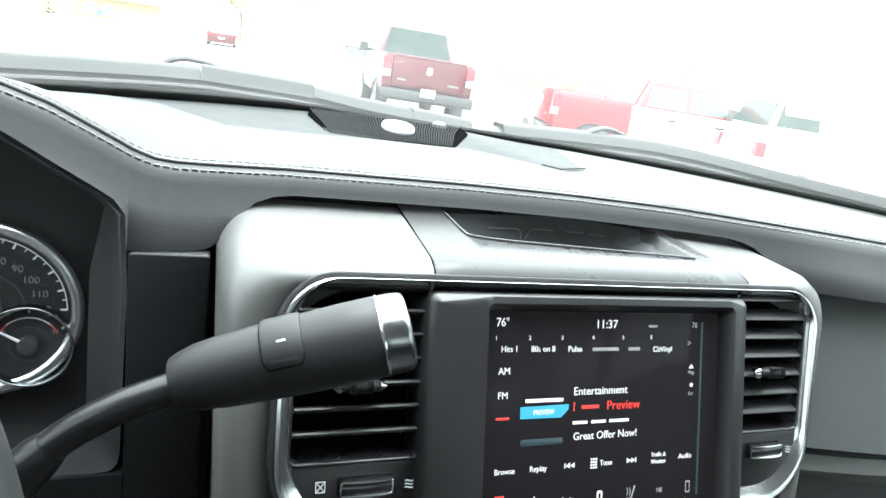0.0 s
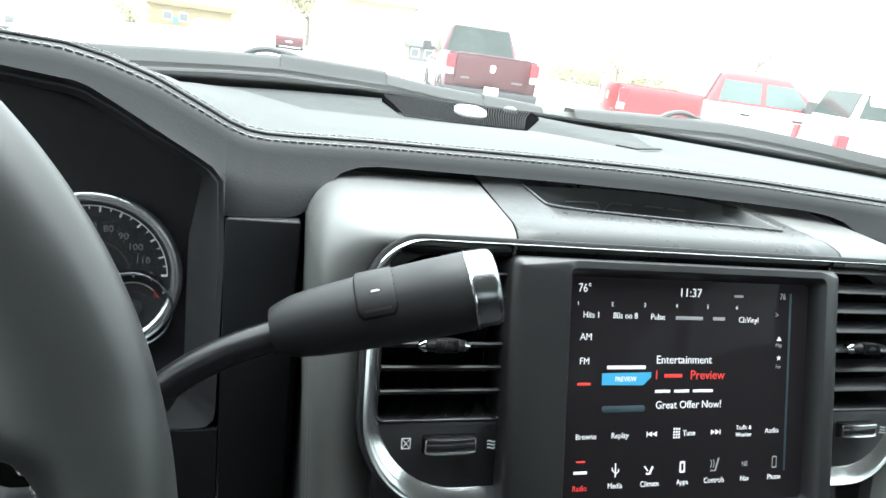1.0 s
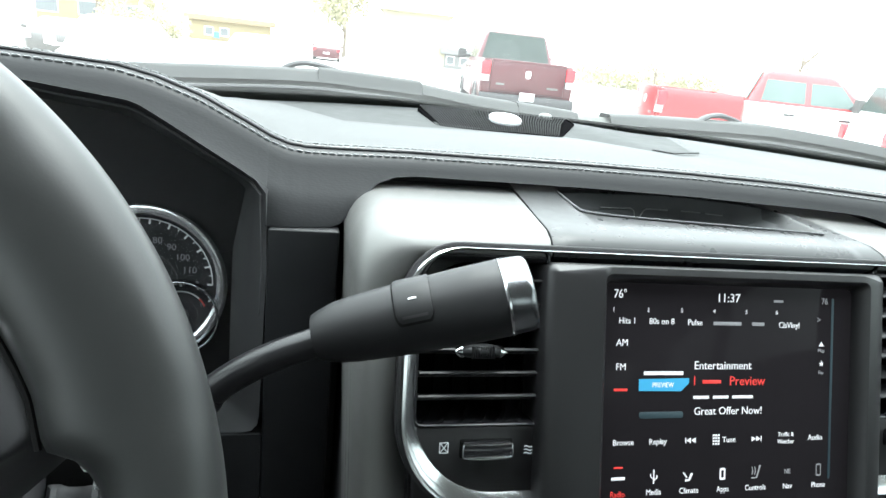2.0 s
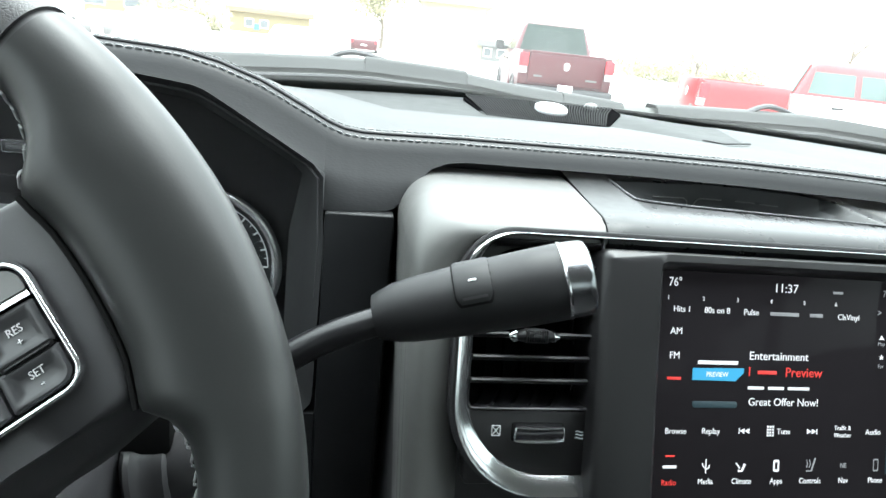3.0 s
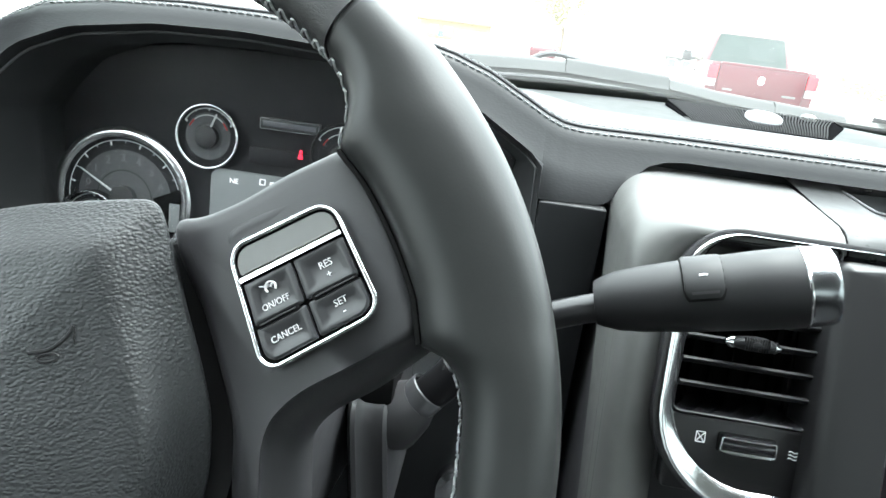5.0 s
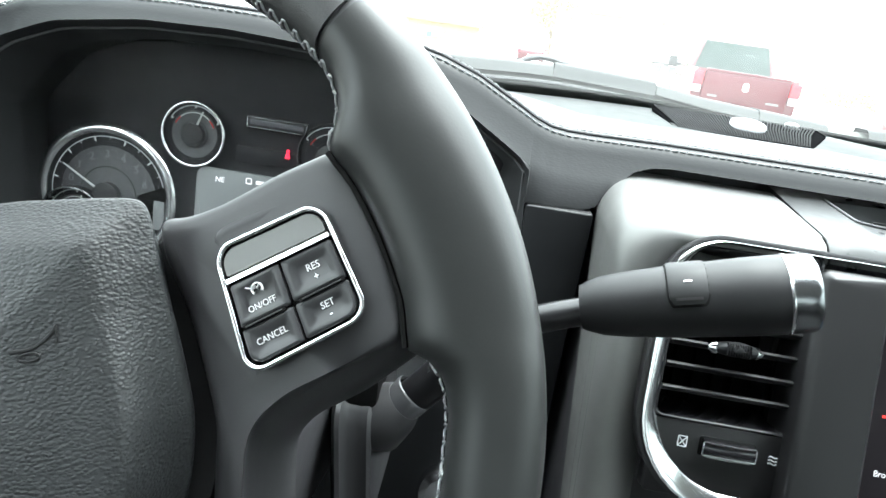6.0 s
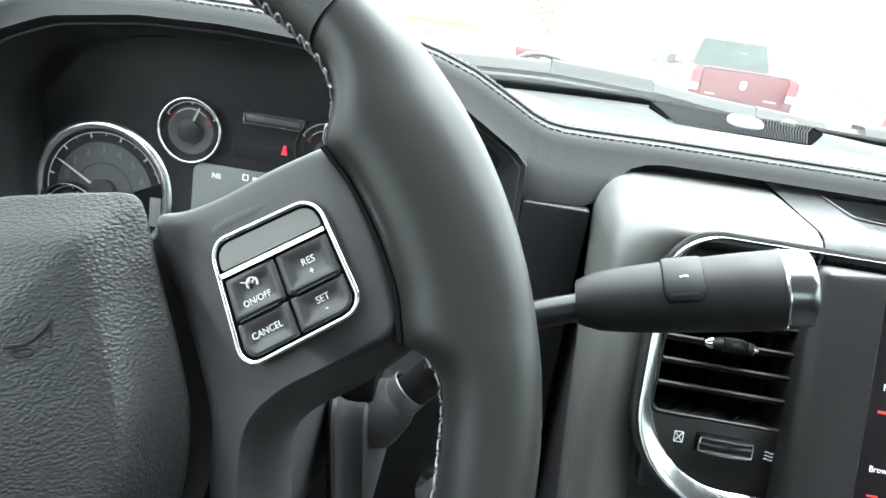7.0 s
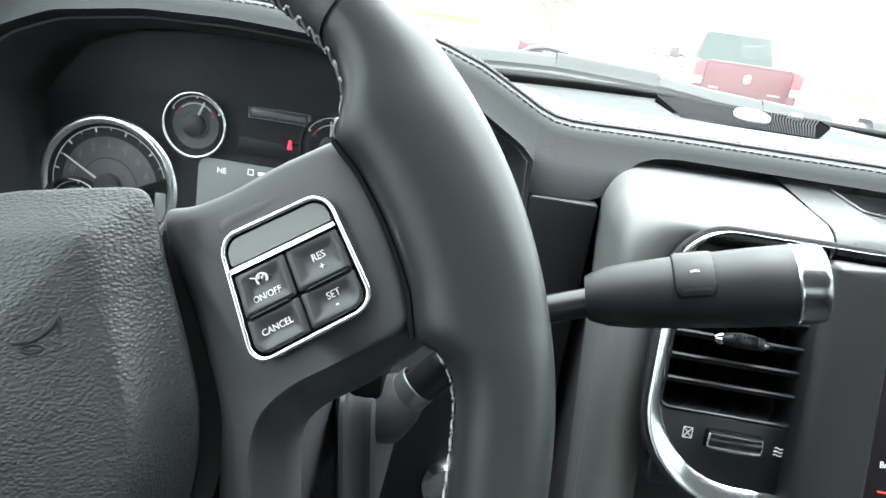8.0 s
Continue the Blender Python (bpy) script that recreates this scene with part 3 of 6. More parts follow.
part("tray_lip", stack_world(tube(smooth_curve([(-0.0738, 0.139, 1.4930), (-0.0738, 0.100, 1.4905), (-0.0705, 0.0895, 1.4900), (-0.050, 0.0838, 1.4896), (-0.019, 0.0798, 1.4894), (0.05, 0.0730, 1.4890), (0.106, 0.0675, 1.4886)], 6), 0.0008, 6)), M_SLATE, stack)
tray_out = [(-0.058, 0.0930), (0.066, 0.0820), (0.066, 0.1360), (-0.058, 0.1400)]
part("rubber_mat", stack_world(slab(tray_out, 1.4662, 1.4690, 0.0005)), M_LINER, stack, "ribbed dark mat in the tray")
# raised lines on the tray's rear wall
for x0, x1, foot in ((-0.034, -0.006, 1), (0.009, 0.028, -1), (0.040, 0.056, 0), (0.060, 0.073, 0)):
    q = [(x, rear_edge(x) - 0.0030, 1.4815) for x in span(x0, x1, 5)]
    if foot > 0:
        q += [(x1 + 0.003, rear_edge(x1) - 0.0034, 1.4795), (x1 + 0.004, rear_edge(x1) - 0.0042, 1.4735)]
    if foot < 0:
        q = [(x0 - 0.006, rear_edge(x0) - 0.0042, 1.4735), (x0 - 0.003, rear_edge(x0) - 0.0034, 1.4795)] + q
    part("relief", stack_world(tube(q, 0.0006, 5)), M_BLANK, stack)

# chrome ring, wider at its lower corners
ro = rrect(-0.2042, 0.1922, -0.074, 0.0826, (0.050, 0.030, 0.031, 0.056), 10)
ri = rrect(-0.1955, 0.1835, -0.0610, 0.0818, (0.042, 0.024, 0.025, 0.050), 10)


def ring_loop(f, z=None):
    """One loop of the ring, f from its outer to its inner edge: the sides slope outwards, the foot slopes inwards."""
    loop = []
    for p, q in zip(ro, ri):
        d = Vector((p[0] - q[0], p[1] - q[1])).normalized()
        h = 0.0044 - 0.0036 * max(0.0, d.y) - 0.0030 * abs(d.x) ** 2 * ((1 - f) ** 2 + f ** 2) - 0.0075 * max(0.0, -d.y) * f ** 1.4
        loop.append((p[0] + (q[0] - p[0]) * f, p[1] + (q[1] - p[1]) * f, h if z is None else z))
    return loop


ring = [at_z(ro, -0.012)] + [ring_loop(f) for f in (0.0, 0.12, 0.28, 0.46, 0.64, 0.82, 1.0)] + [at_z(ri, -0.012)]
part("chrome_ring", skin(ring, close_u=True, close_v=True), M_CHROME, stack, "polished chrome surround")
rl = rrect(-0.1940, 0.1815, -0.0590, 0.0811, (0.036, 0.022, 0.025, 0.048), 10)
part("ring_flange", skin([at_z(ri, -0.0038), [((a[0] + b[0]) / 2, (a[1] + b[1]) / 2, -0.007) for a, b in zip(ri, rl)], at_z(rl, -0.0125)], close_u=True), M_CHROME, stack, "sloping chrome inner wall")
part("ring_groove", rim_ring(inset(ro, -0.0028), ro, -0.02, -0.0005, 0.0004), M_DARK, stack)
part("backing", plate(-0.198, 0.187, -0.070, 0.0806, -0.062, -0.052, (0.045, 0.02, 0.02, 0.055), 0.001), M_RIB, stack)


def air_vent(m, label, flip, w=0.0375, aside=0.0, tilt=0.25):
    """Louvred outlet: slats, vertical vanes, a rounded knob with chrome ends, and a thumb slider below."""
    v = thing("air_vent", m, label, "air vent", "centre air vents")
    body = rrect(-w, w, -0.0215, 0.081, (0.004, 0.02 if flip else 0.004, 0.004 if flip else 0.02, 0.004), 6)
    part("housing", rim_ring(inset(body, -0.0022), body, -0.05, -0.001, 0.001), M_GLOSS, v)
    for k in range(7):
        b = -0.0065 + 0.0138 * k
        prof = [(-0.0125, 0.0016), (-0.006, 0.0019), (-0.002, 0.0012), (-0.001, 0.0), (-0.002, -0.0012), (-0.006, -0.0019), (-0.0125, -0.0016)]
        rows = [[(x, b + q[1] + (q[0] + 0.006) * tilt, q[0]) for q in prof] for x in (-w + 0.0006, w - 0.0006)]
        part("slat", skin(rows, close_u=True, cap=True), M_SLAT, v)
    for k in range(6):
        x = (k - 2.5) * w * 0.33
        part("vane", brick(x - 0.0007, x + 0.0007, -0.02, 0.08, -0.049, -0.042), M_RIB, v)
    knob = part("knob", tube([(-0.0120, 0.0222, 0.000), (-0.0108, 0.0224, 0.0030), (-0.0075, 0.0228, 0.0042), (-0.002, 0.0230, 0.0046), (0.0035, 0.0228, 0.0042), (0.0068, 0.0224, 0.0030), (0.0080, 0.0222, 0.000)], [0.0030, 0.0040, 0.0047, 0.0050, 0.0047, 0.0040, 0.0030], 16, flat=0.85), M_GRIP, v, "finely ribbed black knob")
    for k in range(10):
        x = -0.0085 + 0.0014 * k
        part("rib", plate(x - 0.0003, x + 0.0003, 0.0192, 0.0266, 0.004, 0.0092, 0.0006, 0.0002, 2), M_GRIP, knob)
    for s in (-1, 1):
        part("chrome_tip", tube([(s * 0.0107 - 0.002, 0.0220, -0.001), (s * 0.0125 - 0.002, 0.0220, 0.003), (s * 0.0150 - 0.002, 0.0218, 0.0025)], [0.0038, 0.0036, 0.0012], 12), M_CHROME, knob)
    part("slider_panel", plate(-w - 0.001, w + 0.001, -0.068, -0.0235, -0.012, -0.0015, 0.003, 0.001), M_BEZEL, v, "flat black panel")
    part("slider_slot", plate(aside - 0.0162, aside + 0.0162, -0.0418, -0.0304, -0.0014, -0.0009, 0.0015, 0.0003), M_SLOT, v)
    rows = []
    for x in span(-0.0145, 0.0145, 9):
        bulge = 0.0035 - 0.0012 * (x / 0.0145) ** 2
        x += aside
        rows.append([(x, -0.0405, -0.001), (x, -0.0402, bulge), (x, -0.0385, bulge + 0.0010), (x, -0.0360, bulge + 0.0014), (x, -0.0335, bulge + 0.0010), (x, -0.0318, bulge), (x, -0.0315, -0.001)])
    sl = part("slider", skin(rows, cap=True, close_u=True), M_GLOSS, v, "glossy thumb slider with chrome edges")
    for b, q in ((-0.0322, 0.0007), (-0.0401, 0.0012)):
        part("chrome_edge", tube([(x + aside, b, 0.0044 - 0.0012 * (x / 0.0145) ** 2) for x in span(-0.0148, 0.0148, 9)], [q * 0.5] + [q] * 7 + [q * 0.5], 8), M_CHROME, sl)
    for s in (-1, 1):
        part("chrome_edge", tube([(aside + s * 0.0149, -0.0399, 0.0030), (aside + s * 0.0151, -0.0362, 0.0033), (aside + s * 0.0148, -0.0325, 0.0030)], 0.0006, 6), M_CHROME, sl)
    # closed and open marks
    x0, x1, y0, y1 = aside - 0.0282, aside - 0.0232, -0.0384, -0.0324
    bm = bmesh.new()
    for a, b in (((x0, y0), (x1, y0)), ((x1, y0), (x1, y1)), ((x1, y1), (x0, y1)), ((x0, y1), (x0, y0)), ((x0, y0), (x1, y1)), ((x0, y1), (x1, y0))):
        tube([(*a, -0.0012), (*b, -0.0012)], 0.00028, 5, bm=bm)
    part("closed_mark", bm, M_MARK, v)
    bm = bmesh.new()
    for k in range(3):
        tube([(aside + 0.0240 + 0.0012 * i, -0.0358 - 0.002 * k + 0.0005 * math.sin(i * 1.6), -0.0012) for i in range(5)], 0.00028, 5, bm=bm)
    part("open_mark", bm, M_MARK, v)
    return v


air_vent(STACK @ pose(-0.1575, 0, 0), "black louvred air vent with chrome-tipped knob and thumb slider", False, aside=0.0055)
air_vent(STACK @ pose(0.1500, 0, 0), "black louvred air vent beside the touchscreen's passenger edge", True, 0.0325, tilt=-0.42)

# ---------------------------------------------------------------- touchscreen
screen = thing("touchscreen", pose(0, 0.0, 1.40, 90 - 18.5, 0, 0), "black touchscreen showing a radio menu in a thick frame", "touchscreen")
bo = rrect(-0.1225, 0.1175, -0.098, 0.0775, 0.006, 4)
rows = [at_z(bo, -0.03), at_z(bo, 0.002), at_z(inset(bo, 0.0015), 0.0045), at_z(inset(bo, 0.005), 0.0075)]
mid1 = rrect(-0.0885, 0.0995, -0.082, 0.0720, 0.005, 4)
mid2 = rrect(-0.0845, 0.0955, -0.076, 0.0668, 0.004, 4)
rows += [at_z(inset(mid1, -0.004), 0.0105), at_z(mid1, 0.0112), at_z(inset(mid1, 0.0015), 0.0100), at_z(mid2, 0.001), at_z(mid2, -0.004)]
part("bezel", skin(rows, close_u=True), M_BEZEL, screen, "thick matte black surround")
glass = part("display", plate(-0.086, 0.0965, -0.078, 0.069, -0.006, 0.0, 0.002, 0.0004), M_SCREEN, screen, "dark glossy display glass")


def on_screen(x, y):
    return pose(x / 1000, y / 1000, 0.00025)


def word(text, x, y, h, material=None, wide=0.86, bold=0.0):
    return lettering(text, h / 1000 * 1.38, on_screen(x, y), material or M_WHITE, glass, "caption", bold, 0.0001, wide)


def tile(x, y, w, h, material=None, name="caption_bar", r=0.3):
    return part(name, plate((x - w / 2) / 1000, (x + w / 2) / 1000, (y - h / 2) / 1000, (y + h / 2) / 1000, 0.0001, 0.0004, r / 1000, 0.0001, 3), material or M_WHITE, glass)


word("76\u00b0", -73, 59.7, 5.4)
word("11:37", 2, 58.7, 5.6, None, 1.0)
tile(39, 57.7, 7, 1.6, M_DIM)
word("76", 74.2, 58.3, 4.2, M_DIM)
for i, x in enumerate((-77.1, -53.9, -31, -7.9, 15.3, 37.8)):
    word(str(i + 1), x, 50.3, 2.7)
word("Hits 1", -67.7, 43.5, 3.8, None, 0.92)
word("80s on 8", -44.4, 43.4, 3.8, None, 0.95)
word("Pulse", -21.3, 43.1, 3.8, None, 0.95)
word("ClsVinyl", 47.4, 42.3, 3.8, None, 0.92)
for x, w in ((1.8, 20), (24.2, 9)):
    tile(x, 42.8, w, 2.2, M_DIM)
word(">", 70, 46, 4.5, M_DIM)
word("AM", -70.8, 30.1, 4.3, None, 0.95)
word("FM", -71.2, 15.3, 4.3, None, 0.95)
tile(-70.9, 1.5, 9, 1.6, M_RED)
tile(-42.1, 11.6, 27, 2.3)
part("logo_tile", skin([at_z([(-0.0588, 0.0008), (-0.030, 0.0005), (-0.0245, 0.0055), (-0.0245, 0.0085), (-0.0588, 0.0080)], z) for z in (0.0001, 0.0004)], close_u=True, cap=True), M_BLUE, glass)
lettering("PREVIEW", 0.0043, pose(-0.0425, 0.0043, 0.0006), M_WHITE, glass, "caption", 0.0, 0.0001, 0.86)
tile(-43, -14.1, 30, 4, M_TEAL, "reflection_tile", 1.5)
word("Entertainment", -0.6, 16.2, 5.3, None, 0.98)
word("1", -20.5, 6.5, 6.0, M_RED)
tile(-8.3, 6.2, 13, 2.2, M_RED)
word("Preview", 17.3, 6.4, 6.0, M_RED, 0.98)
for x, w in ((-15.6, 11), (-1.6, 11), (14.2, 15)):
    tile(x, -3.5, w, 1.9)
word("Great Offer Now!", 4.2, -12.3, 5.0, None, 0.96)
for t, x, y in (("Browse", -68, -30.6), ("Replay", -44.7, -30.5), ("Tune", 5.2, -30.4), ("Audio", 69.5, -30.5)):
    word(t, x, y, 3.6, None, 0.92)
word("Traffic &", 47.1, -28.0, 2.9)
word("Weather", 47.2, -32.6, 2.9)
for t, x in (("Radio", -70.9), ("Media", -46.7), ("Climate", -22.3), ("Apps", 1.6), ("Controls", 25.4), ("Nav", 49.2), ("Phone", 72.7)):
    word(t, x, -61.3 if t != "Radio" else -61.8, 3.6, M_RED if t == "Radio" else M_WHITE)
word("NE", 48.9, -51.8, 3.2, M_DIM)
tile(-70.8, -45.6, 6, 1.0, M_RED)
tile(-70.8, -52.2, 9, 1.8)
# skip arrows
for x, s in ((-21.1, -1), (24.3, 1)):
    bm = bmesh.new()
    for k in range(2):
        c = (x + s * (k * 3.4 - 2.6)) / 1000
        skin([[(c, -0.0285, 0.0003), (c + s * 0.0032, -0.0302, 0.0003), (c, -0.0319, 0.0003)], [(c, -0.0285, 0.0001), (c + s * 0.0032, -0.0302, 0.0001), (c, -0.0319, 0.0001)]], close_u=True, cap=True, bm=bm)
    brick((x + s * 4.4) / 1000 - 0.0003, (x + s * 4.4) / 1000 + 0.0003, -0.0319, -0.0285, 0.0001, 0.0003, bm)
    part("skip_icon", bm, M_WHITE, glass)
bm = bmesh.new()
for i in range(3):
    for j in range(4):
        brick(-0.0064 + 0.0018 * i, -0.0052 + 0.0018 * i, -0.0334 + 0.0018 * j, -0.0322 + 0.0018 * j, 0.0001, 0.0003, bm)
part("grid_icon", bm, M_WHITE, glass)
# bottom icons
bm = tube([(-0.0468, -0.0560, 0.0003), (-0.0468, -0.0475, 0.0003)], 0.0004, 5)
tube([(-0.0468, -0.0535, 0.0003), (-0.0490, -0.0515, 0.0003), (-0.0490, -0.0500, 0.0003)], 0.0004, 5, bm=bm)
tube([(-0.0468, -0.0540, 0.0003), (-0.0446, -0.0525, 0.0003), (-0.0446, -0.0510, 0.0003)], 0.0004, 5, bm=bm)
part("usb_icon", bm, M_WHITE, glass)
bm = tube([(-0.0250, -0.0548, 0.0003), (-0.0225, -0.0548, 0.0003), (-0.0205, -0.0505, 0.0003)], 0.0007, 6)
tube([(-0.0265, -0.0500, 0.0003), (-0.0240, -0.0530, 0.0003)], 0.0005, 6, bm=bm)
part("climate_icon", bm, M_WHITE, glass)
part("apps_icon", rim_ring(rrect(-0.0008, 0.0034, -0.0555, -0.0480, 0.0012, 3), rrect(0.0004, 0.0022, -0.0540, -0.0495, 0.0004, 3), 0.0001, 0.0003, 0.0001), M_WHITE, glass)
bm = tube([(0.0225, -0.0550, 0.0003), (0.0260, -0.0550, 0.0003), (0.0285, -0.0470, 0.0003)], 0.0005, 6)
for k in range(2):
    tube([(0.0225 + 0.002 * k, -0.0530, 0.0003), (0.0232 + 0.002 * k, -0.0505, 0.0003), (0.0225 + 0.002 * k, -0.0480, 0.0003)], 0.0003, 5, bm=bm)
part("seat_icon", bm, M_DIM, glass)
part("phone_icon", rim_ring(rrect(0.0708, 0.0746, -0.0555, -0.0475, 0.0008, 3), rrect(0.0713, 0.0741, -0.0545, -0.0485, 0.0004, 3), 0.0001, 0.0003, 0.0001), M_DIM, glass)
bm = skin([[(0.0705, 0.0290, z), (0.0745, 0.0290, z), (0.0725, 0.0320, z)] for z in (0.0001, 0.0003)], close_u=True, cap=True)
part("map_icon", bm, M_WHITE, glass)
star = [((72.9 + (2.0 if i % 2 == 0 else 0.8) * math.sin(math.pi * i / 5)) / 1000, (17.6 + (2.0 if i % 2 == 0 else 0.8) * math.cos(math.pi * i / 5)) / 1000) for i in range(10)]
part("star_icon", skin([at_z(star, z) for z in (0.0001, 0.0003)], close_u=True, cap=True), M_WHITE, glass)
word("Map", 72.4, 26.2, 2.6, M_DIM)
word("Fav", 72.6, 11.8, 2.6, M_DIM)
tile(80.6, 1.5, 1.6, 118, M_TEAL, "scroll_bar", 0.5)

# ---------------------------------------------------------------- instrument cluster
CL = -0.492
cluster = thing("instrument_cluster", pose(CL, 0.165, 1.40, 84, 0, 0), "dark instrument cluster with chrome-ringed round dials", "instrument cluster")
CINV = cluster.matrix_world.inverted()


def to_cluster(bm):
    bm.transform(CINV)
    return bm


edge_xs = span(-0.698, -0.2865, 60)
mouth = [(x, face_profile(x)[-2][1] + 0.0085, edge_z(x) + 0.0005) for x in edge_xs] + [(-0.2846, 0.107, 1.44), (-0.2855, 0.107, 1.40), (-0.2868, 0.107, 1.328), (-0.2880, 0.107, 1.3200), (-0.2925, 0.107, 1.3150), (-0.300, 0.107, 1.3140), (-0.68, 0.107, 1.3140), (-0.698, 0.107, 1.33)]


def recess(p, f):
    """A point of the opening's edge carried back along the recess: side walls lean in, the ledge stays level."""
    x = CL + (p[0] - CL) * (1 - 0.12 * f) if p[2] < 1.46 else CL + (p[0] - CL) * (1 - (0.12 - 0.05 * min(1.0, (p[2] - 1.46) / 0.03)) * f)
    z = 1.42 + (p[2] - 1.42) * (1 - 0.10 * f) if p[2] > 1.42 else p[2] + 0.001 * f
    return x, z


rows = []
for f, dy in ((-0.08, 0.002), (0.0, -0.0095), (0.05, -0.006), (0.5, 0.012), (1.0, 0.030), (1.0, 0.086)):
    rows.append([(recess(p, f)[0], 0.107 + (p[1] - 0.107) * (1 - max(0.0, f)) + dy, recess(p, f)[1]) for p in mouth])
part("binnacle", to_cluster(skin(rows, close_u=True)), M_RECESS, cluster, "deep black hooded recess", recalc=False, smooth=60)
lipbm = tube([(CL + (p[0] - CL) * 0.984, p[1] - 0.002, 1.42 + (p[2] - 1.42) * 0.957) for p in mouth[:-6]], 0.0009, 6)
bk = bmesh.new()
bk.faces.new([bk.verts.new(p) for p in rows[-1]])
part("binnacle_back", to_cluster(bk), M_MAT, cluster, recalc=False)
part("binnacle_lip", to_cluster(lipbm), M_PLASTIC, cluster)
dial_rim = [CINV @ Vector((CL + (recess(p, 1)[0] - CL) * 1.004, 0.165, recess(p, 1)[1])) for p in mouth]
part("dial_plate", skin([[(p.x, p.y, z) for p in dial_rim] for z in (-0.02, -0.002)], close_u=True, cap=True), M_DIAL, cluster, "matte black dial plate")


def dial(name, cx, cy, r, z, ticks, a0, a1, needle, numbers=(), ring=0.004, hub=0.011, shine=None, face=None, arc=None):
    d = part(name, skin([at_z(circle(cx, cy, q, 48), zz) for q, zz in ((r, -0.002), (r, z * 0.3), (r * 0.93, z * 0.3 + 0.0006), (0.0004, z * 0.3 + 0.0008))], close_u=True), M_DIAL, cluster)
    part("chrome_bezel", rim_ring(circle(cx, cy, r + ring, 64), circle(cx, cy, r - ring * 0.2, 64), -0.002, z, ring * 0.35), shine or M_FRAME, d, "bright chrome ring")
    part("dial_centre", skin([at_z(circle(cx, cy, q, 40), z * 0.3 + zz) for q, zz in ((r * 0.78, 0.0004), (r * 0.765, 0.0010), (0.0003, 0.0010))], close_u=True), face or M_FACE, d, "flat dial centre disc")
    part("centre_groove", rim_ring(circle(cx, cy, r * 0.46, 40), circle(cx, cy, r * 0.44, 40), z * 0.3, z * 0.3 + 0.0013, 0.0002), M_DARK, d)
    zt = z * 0.3 + 0.0012
    n = ticks
    for i in range(n + 1):
        a = radians(a0 + (a1 - a0) * i / n)
        big = i % 2 == 0
        r0, r1 = r * (0.845 if big else 0.875), r * 0.915
        bm = tube([(cx + q * math.cos(a), cy + q * math.sin(a), zt) for q in (r0, r1)], 0.0007 if big else 0.0004, 5)
        part("tick", bm, M_MARK, d)
    part("scale_arc", tube([(cx + r * 0.92 * math.cos(radians(a)), cy + r * 0.92 * math.sin(radians(a)), zt) for a in span(a0, a1, 30)], 0.0004, 5), M_MARK, d)
    for i, tx in enumerate(numbers):
        b0, b1 = arc or (a0, a1)
        a = radians(b0 + (b1 - b0) * i / max(1, len(numbers) - 1))
        lettering(tx, r * (0.17 if len(numbers) < 10 else 0.13), pose(cx + r * 0.64 * math.cos(a), cy + r * 0.64 * math.sin(a), zt), M_DIM_PRINT, d, "numeral")
    if numbers and len(numbers) == 3:
        for b0, b1 in ((a0 + 6, a0 - 16), (a1 + 16, a1 - 6)):
            part("red_zone", tube([(cx + r * 0.70 * math.cos(radians(a)), cy + r * 0.70 * math.sin(radians(a)), zt + 0.0003) for a in span(b0, b1, 6)], 0.0006, 5), M_REDPRINT, d)
        part("scale_arc", tube([(cx + r * 0.70 * math.cos(radians(a)), cy + r * 0.70 * math.sin(radians(a)), zt) for a in span(a0 - 16, a1 + 16, 20)], 0.0005, 5), M_WHITE_PRINT, d)
    a = radians(needle)
    part("needle", tube([(cx - 0.12 * r * math.cos(a), cy - 0.12 * r * math.sin(a), zt + 0.003), (cx + 0.82 * r * math.cos(a), cy + 0.82 * r * math.sin(a), zt + 0.003)], [0.0013, 0.0007], 6), M_WHITE_PRINT, d)
    part("hub", tube([(cx, cy, zt), (cx, cy, zt + 0.005), (cx, cy, zt + 0.006)], [hub, hub, hub * 0.7], 24), M_DARK, d)
    return d


M_DIM_PRINT = mat("grey_print", (0.15, 0.15, 0.165), 0.6, vary=0.05)
M_WHITE_PRINT = mat("white_switch_print", (0.58, 0.59, 0.59), 0.6, vary=0.04)
tach = dial("tachometer", -0.128, 0.000, 0.0525, 0.010, 14, 200, -20, 150, [str(i) for i in range(8)], 0.0068, arc=(163, 0))
gw = part("gear_window", skin([at_z([(-0.0975, -0.024), (-0.0735, -0.024), (-0.0735, 0.019), (-0.0810, 0.014), (-0.1020, 0.004), (-0.1035, -0.004)], z) for z in (0.003, 0.0060)], close_u=True, cap=True), M_SLOT, tach, "black notched gear window")
part("gear_mark", plate(-0.0880, -0.0790, -0.022, 0.002, 0.0060, 0.0064, 0.001, 0.0002), M_LCD, gw)
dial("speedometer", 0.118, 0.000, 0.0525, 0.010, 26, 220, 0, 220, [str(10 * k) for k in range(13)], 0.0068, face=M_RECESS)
dial("temperature_gauge", -0.059, 0.061, 0.0245, 0.007, 4, 150, 30, 68, ("C", "", "H"), 0.0018, 0.009)
# oil gauge's chrome ring coloured dark for the dim reflection it shows
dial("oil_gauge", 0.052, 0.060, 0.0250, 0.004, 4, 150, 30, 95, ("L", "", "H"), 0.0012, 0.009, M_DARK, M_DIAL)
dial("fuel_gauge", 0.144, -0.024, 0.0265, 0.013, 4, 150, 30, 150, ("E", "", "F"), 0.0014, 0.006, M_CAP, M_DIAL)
dial("voltage_gauge", -0.154, -0.024, 0.0265, 0.013, 4, 150, 30, 75, ("L", "", "H"), 0.0014, 0.006, M_CAP)
lcd = part("info_display", plate(-0.056, 0.05, -0.06, 0.036, -0.002, 0.001, 0.008, 0.0006), M_LCD, cluster, "softly lit grey information display")
